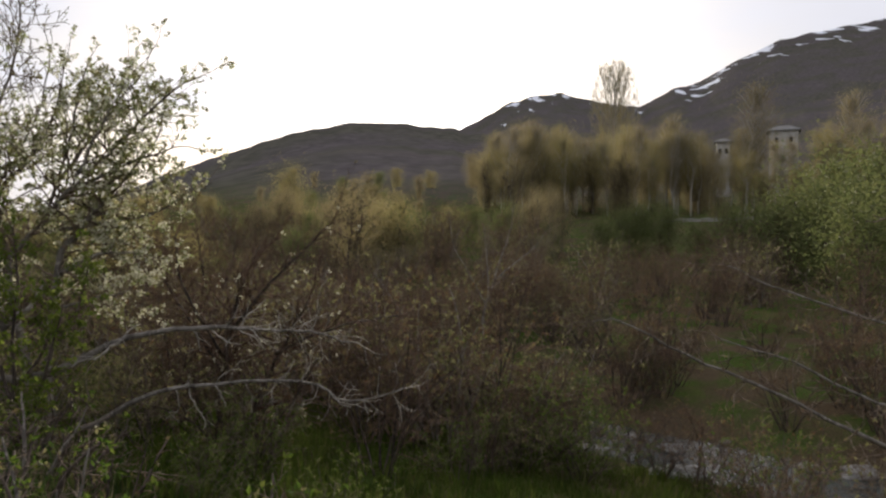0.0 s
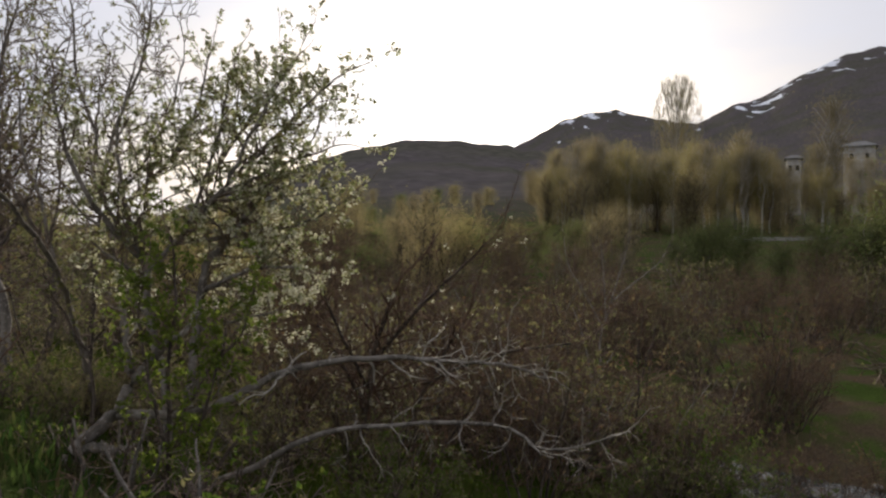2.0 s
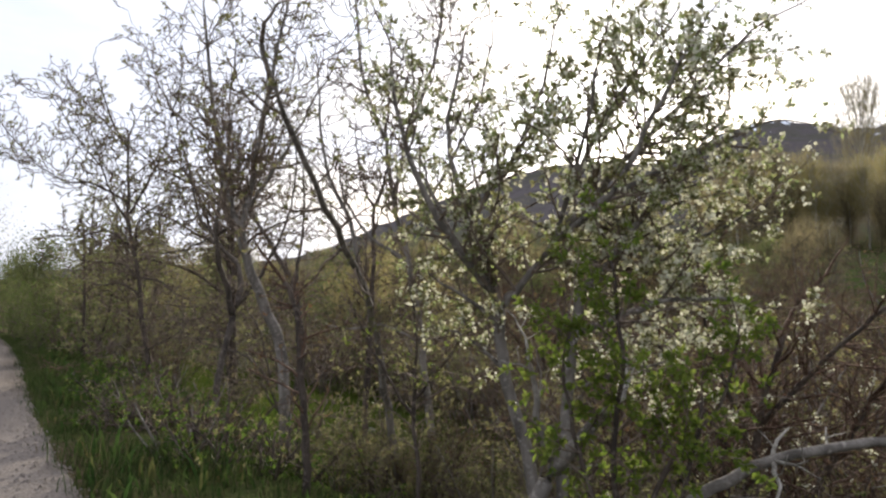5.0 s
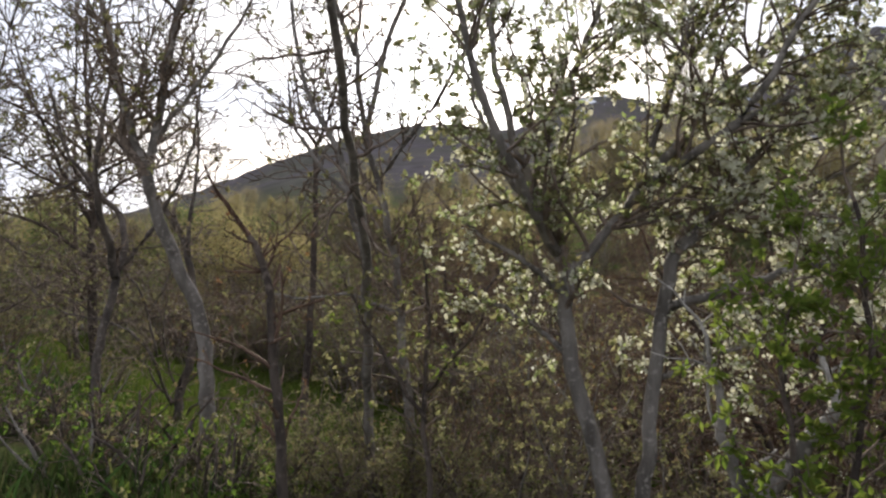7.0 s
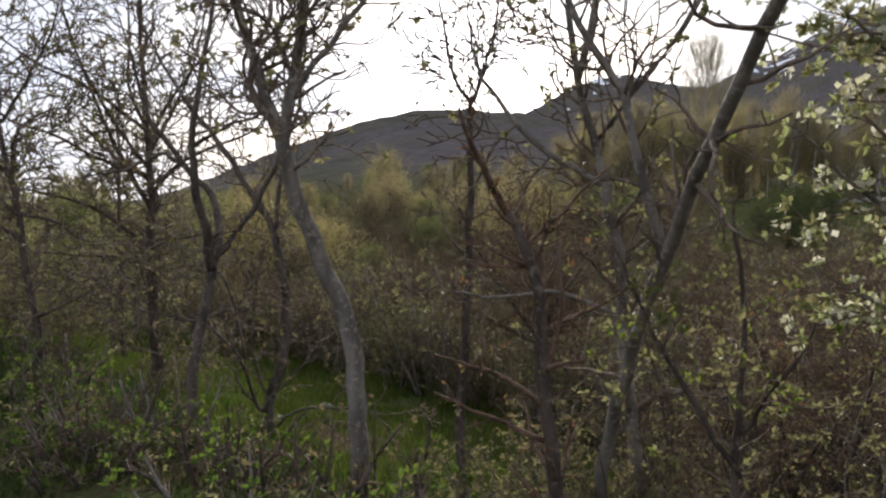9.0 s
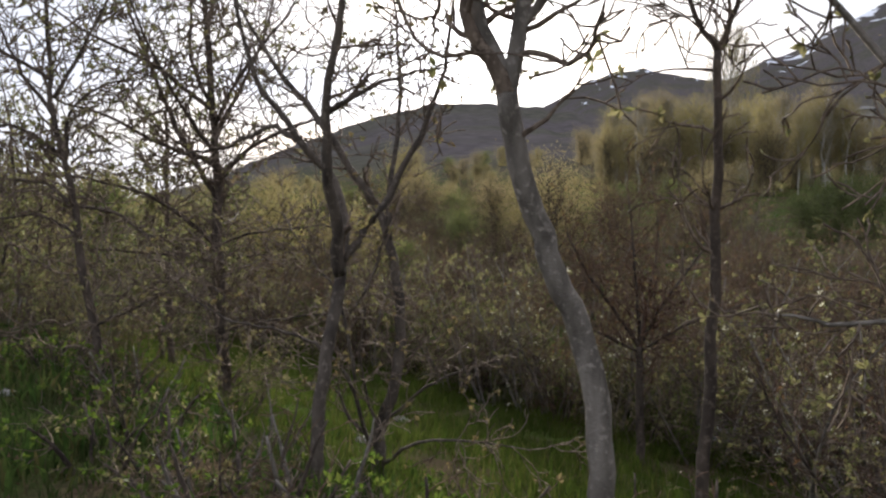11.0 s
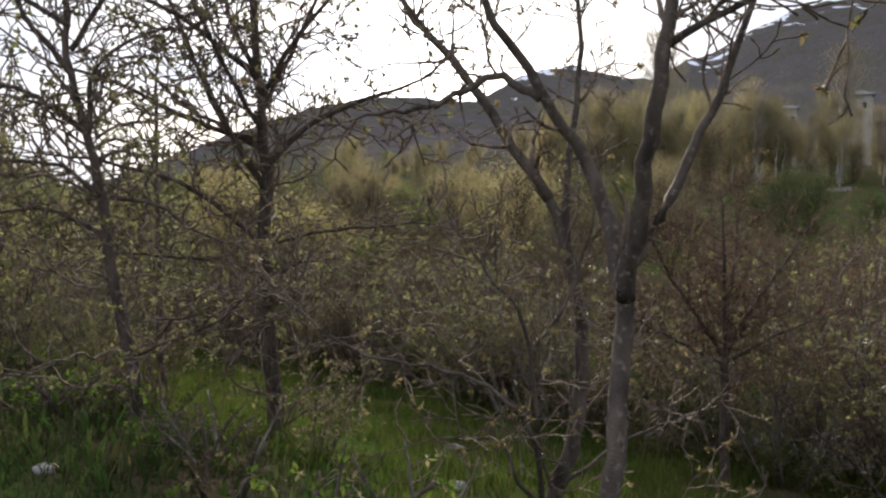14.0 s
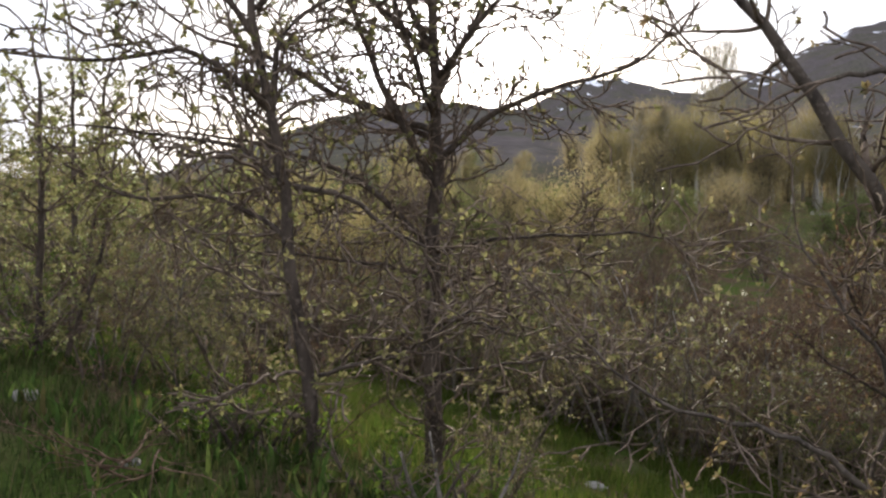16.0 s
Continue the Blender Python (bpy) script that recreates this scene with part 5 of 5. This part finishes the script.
def house(at, turn, w, d, h, rise, label):
    top = thing("house", (at[0], at[1], ground_z(*at) - 0.5), label, "house")
    g = Geo()
    box(g, -w / 2, w / 2, -d / 2, d / 2, 0, h)
    part("wall", g, PLASTER, top, smooth=False)
    r = Geo()
    o = 0.6
    r.v += [(-w / 2 - o, -d / 2 - o, h), (w / 2 + o, -d / 2 - o, h), (w / 2 + o, d / 2 + o, h), (-w / 2 - o, d / 2 + o, h),
            (-w / 2 - o, -d / 2 - o, h + 0.2), (w / 2 + o, -d / 2 - o, h + 0.2), (w / 2 + o, d / 2 + o, h + 0.2), (-w / 2 - o, d / 2 + o, h + 0.2),
            (-w * 0.2, 0, h + rise), (w * 0.2, 0, h + rise)]
    r.f += [(0, 3, 2, 1), (0, 1, 5, 4), (1, 2, 6, 5), (2, 3, 7, 6), (3, 0, 4, 7), (4, 5, 9, 8), (5, 6, 9), (6, 7, 8, 9), (7, 4, 8)]
    part("roof", r, ROOF, top, smooth=False)
    for k, low in ((-0.25, 3.0), (0.25, 3.0)):
        win, sill = Geo(), Geo()
        box(win, k * w - 0.4, k * w + 0.4, -d / 2 - 0.03, -d / 2 + 0.05, h - low, h - low + 1.3)
        box(sill, k * w - 0.5, k * w + 0.5, -d / 2 - 0.12, -d / 2 - 0.033, h - low - 0.12, h - low)
        part("sill", sill, WALL_STONE, part("window", win, DARK, top, smooth=False), smooth=False)
    top.rotation_euler = (0, 0, radians(turn))
    return top


def away(r, az):
    return r * math.sin(radians(az)), r * math.cos(radians(az))


house(away(200, 21.5), -20, 3.2, 4.0, 14.4, 1.2, "small pale house with flat grey roof among the trees")
house(away(200, 25.6), -25, 6.6, 6.0, 16.4, 1.7, "grey-roofed plaster house half hidden in trees")


def field_wall():
    rng = random.Random(3)
    top = thing("field_wall", (0, 0, 0), "low dry-stone wall at the edge of the meadow", "wall")
    x0, y0 = away(133, 17.2)
    g = Geo()
    for i in range(60):
        x, y = x0 + 0.25 * i, y0 - 0.05 * i
        z = ground_z(x, y)
        box(g, x - 0.14, x + 0.14, y - 0.2, y + 0.2, z - 0.2, z + rng.uniform(0.45, 0.7))
    tagged(part("stonework", g, WALL_STONE, top, smooth=False), kind="stuff")


field_wall()

for s, u, k, turn in ((2.3, 27.5, 1.25, 80), (3.4, 30.5, 1.5, 200), (1.6, 33.5, 1.4, 300), (4.8, 26.0, 1.5, 130), (3.0, 36.5, 1.7, 20)):
    ob = put(roadside, s, u, k, turn)
    tagged(ob, "small budding tree beside the gravel track")

# ---- stones, deadwood and litter ----


def boulder(name, at, size, seed, label, group="", squash=0.6, mat=None):
    rng = random.Random(seed)
    bm = bmesh.new()
    bmesh.ops.create_icosphere(bm, subdivisions=3, radius=1.0)
    k = Vector((rng.uniform(0, 50), rng.uniform(0, 50), 0))
    for v in bm.verts:
        n = noise.noise(v.co * 1.3 + k) * 0.35 + noise.noise(v.co * 3.4 + k) * 0.12
        v.co = v.co * (1 + n)
        v.co.z *= squash
    me = bpy.data.meshes.new(name)
    bm.to_mesh(me)
    bm.free()
    me.materials.append(mat or ROCK)
    me.polygons.foreach_set("use_smooth", [True] * len(me.polygons))
    ob = new(name, me)
    ob.matrix_world = pose(at[0], at[1], at[2] if len(at) > 2 else ground_z(*at[:2]) + size * squash * 0.25, 0, 0, rng.uniform(0, 360)) @ Matrix.Diagonal((size * 1.25, size, size, 1))
    return tagged(ob, label, "stone", group)


boulder("boulder", (-15.84, 15.07), 0.10, 1, "pale rounded stone lying in the roadside grass")
boulder("boulder", (-14.25, 13.73), 0.05, 2, "small pale stone in the verge by dead brush")
boulder("boulder", (-6.67, 7.34), 0.085, 3, "rounded pinkish-grey stone at the foot of a tree", "", 0.85, ROCK_PINK)
boulder("boulder", (-13.12, 12.84), 0.07, 4, "pale stone half sunk in grass")
boulder("boulder", (-10.5, 16.2), 0.11, 5, "grey stone on the grassy slope")
boulder("boulder", (-10.5, 19.2), 0.12, 6, "grey stone lower on the grassy slope")
bank = boulder("river_stone", (*xy(15.3, 18.0), -3.45), 0.35, 7, "pale river stone at the water's edge", "stones along the river")
rng = random.Random(12)
for i in range(90):
    s = rng.choice([rng.uniform(13.6, 16.0), rng.uniform(14.6, 16.6), rng.uniform(17.0, 19.0)])
    x, y = xy(s, rng.uniform(-8, 30))
    k = rng.uniform(0.12, 0.42)
    ob = copy_thing(bank, pose(x, y, max(ground_z(x, y), -3.52) + 0.03, 0, 0, rng.uniform(0, 360)))
    ob.scale = (k * 1.2, k, k * rng.uniform(0.6, 1.0))


def dead_log():
    """A short bleached log with a broken forked end, lying in the verge."""
    x, y = -5.54, 6.24
    top = thing("bleached_log", (x, y, ground_z(x, y)), "short bleached white log with broken forked root", "log")
    g = Geo()
    g.tube([Vector(p) for p in ((-0.30, 0.0, 0.05), (-0.18, 0.0, 0.07), (-0.02, 0.02, 0.12), (0.10, 0.02, 0.13), (0.20, 0.0, 0.08), (0.24, -0.02, 0.01))],
           [0.022, 0.045, 0.085, 0.095, 0.07, 0.03], 10)
    top.scale = (0.5, 0.5, 0.5)
    top.rotation_euler = (0, 0, radians(20))
    part("stump", g, DEADWOOD, top)
    for pts, r in ((((-0.12, 0, 0.07), (-0.3, -0.03, 0.12), (-0.42, -0.05, 0.2)), 0.02), (((0.12, -0.03, 0.1), (0.16, -0.1, 0.02), (0.2, -0.16, -0.02)), 0.022),
                   (((0.05, 0.05, 0.1), (0.0, 0.14, 0.05), (-0.02, 0.2, 0.0)), 0.02)):
        k = Geo()
        k.tube([Vector(p) for p in pts], [r, r * 0.7, r * 0.35], 6)
        part("root", k, DEADWOOD, top)


dead_log()


def brush_pile(at, count, spread, label, mat, seed, height=0.25):
    rng = random.Random(seed)
    top = thing("brush_pile", (at[0], at[1], ground_z(*at)), label, "brushwood")
    tips = []
    o = dict(seg=0.09, wob=0.22, up=-0.01, thin=0.002, dens=[6], len=[0.2])
    for _ in range(count):
        g, a = Geo(), rng.uniform(0, 2 * math.pi)
        p = Vector((rng.uniform(-spread, spread), rng.uniform(-spread, spread), rng.uniform(0.02, height)))
        grow(g, tips, p, Vector((math.cos(a), math.sin(a), rng.uniform(-0.1, 0.3))).normalized(), rng.uniform(0.3, 0.8), rng.uniform(0.004, 0.010), 1, rng, o)
        part("stick", g, mat, top)


brush_pile((-14.0, 13.3), 16, 0.25, "heap of reddish-brown dead twigs in the verge", TWIG_RED, 51)
brush_pile((-9.6, 9.9), 24, 0.4, "brown dead twigs lying in the grass", TWIG_RED, 52)
brush_pile((-3.3, 6.6), 24, 0.45, "pale dead twigs fallen on the verge", TWIG, 53)
brush_pile((-1.0, 4.6), 50, 0.5, "low reddish-brown dead brush in the verge", TWIG_RED, 54)


def grass(name, label, count, s0, s1, u0, u1, lo, hi, wide, mat, seed, keep=None, power=1.0):
    """Bent blades in tufts over the slope, all as one sheet of grass."""
    r = np.random.RandomState(seed)
    s = s0 + (s1 - s0) * r.rand(count) ** power
    u = u0 + (u1 - u0) * r.rand(count)
    g = Geo()
    v, f = g.v, g.f
    for i in range(count):
        if s[i] < edge_s(u[i]) + 0.04 * r.randn():
            continue
        x, y = xy(float(s[i]), float(u[i]))
        k = noise.noise(Vector((x * 0.8, y * 0.8, 9)))
        if keep is not None and k < keep:
            continue
        z = ground_z(x, y) - 0.02
        h = (lo + (hi - lo) * r.rand()) * (1 + 0.6 * k)
        for _ in range(3):
            a, lean = r.rand() * 6.283, 0.15 + 0.75 * r.rand()
            bx, by = x + 0.05 * r.randn(), y + 0.05 * r.randn()
            cx, cy, w = math.cos(a), math.sin(a), wide * (0.6 + 0.8 * r.rand())
            hh = h * (0.6 + 0.7 * r.rand())
            b = len(v)
            v += [(bx - cy * w, by + cx * w, z), (bx + cy * w, by - cx * w, z),
                  (bx + cx * lean * hh * 0.4 + cy * w * 0.7, by + cy * lean * hh * 0.4 - cx * w * 0.7, z + hh * 0.6),
                  (bx + cx * lean * hh * 0.4 - cy * w * 0.7, by + cy * lean * hh * 0.4 + cx * w * 0.7, z + hh * 0.6),
                  (bx + cx * lean * hh, by + cy * lean * hh, z + hh * 0.92)]
            f += [(b, b + 1, b + 2, b + 3), (b + 3, b + 2, b + 4)]
    ob = part(name, g, mat, smooth=False)
    return tagged(ob, label, "grass", kind="stuff")


grass("grass", "lush green spring grass along the verge", 27000, -1.0, 3.2, -4, 34, 0.07, 0.22, 0.0045, GRASS, 1, -0.6)
grass("grass", "green grass on the slope under the trees", 60000, 2.6, 14.8, -8, 40, 0.14, 0.34, 0.007, LAWN, 2, -0.35, 1.2)
grass("weeds", "broad-leaved weeds in the verge", 6500, -0.1, 4.5, -4, 34, 0.06, 0.26, 0.018, WEED, 3, -0.15)
grass("reeds", "tall sedge by the bank below the brown thicket", 2600, 14.3, 15.2, 9.5, 16.6, 0.6, 1.0, 0.012, GRASS, 7, None)
grass("reeds", "tall sedge along the river's edge", 5200, 14.3, 15.3, 19.5, 44, 0.6, 1.15, 0.012, GRASS, 6, None)
grass("dry_grass", "scattered dry straw-coloured stalks in the grass", 700, 0.8, 12, -6, 38, 0.2, 0.5, 0.002, STRAW, 4, -0.1)
grass("leaf_litter", "brown dead leaves lying under the trees", 12000, 0.0, 13, -6, 38, 0.015, 0.05, 0.02, LITTER, 5, None)


def pebbles():
    r = random.Random(77)
    g = Geo()
    for _ in range(7000):
        u = r.uniform(3, 34)
        s = edge_s(u) + 0.03 + 0.05 * r.random() - 2.3 * r.random() ** 1.2
        x, y = xy(s, u)
        z, k = ground_z(x, y) + 0.04, r.uniform(0.006, 0.022)
        b = len(g.v)
        a = r.uniform(0, 6.28)
        c, d = math.cos(a) * k, math.sin(a) * k
        g.v += [(x + c, y + d, z), (x - d, y + c, z - k * 0.2), (x - c * 0.9, y - d, z), (x + d, y - c * 0.8, z - k * 0.2), (x, y, z + k * 0.7), (x, y, z - k)]
        g.f += [(b, b + 1, b + 4), (b + 1, b + 2, b + 4), (b + 2, b + 3, b + 4), (b + 3, b, b + 4)]
    tagged(part("pebbles", g, GRAVEL, smooth=False), "loose pebbles scattered on the gravel track", "gravel", kind="stuff")


pebbles()
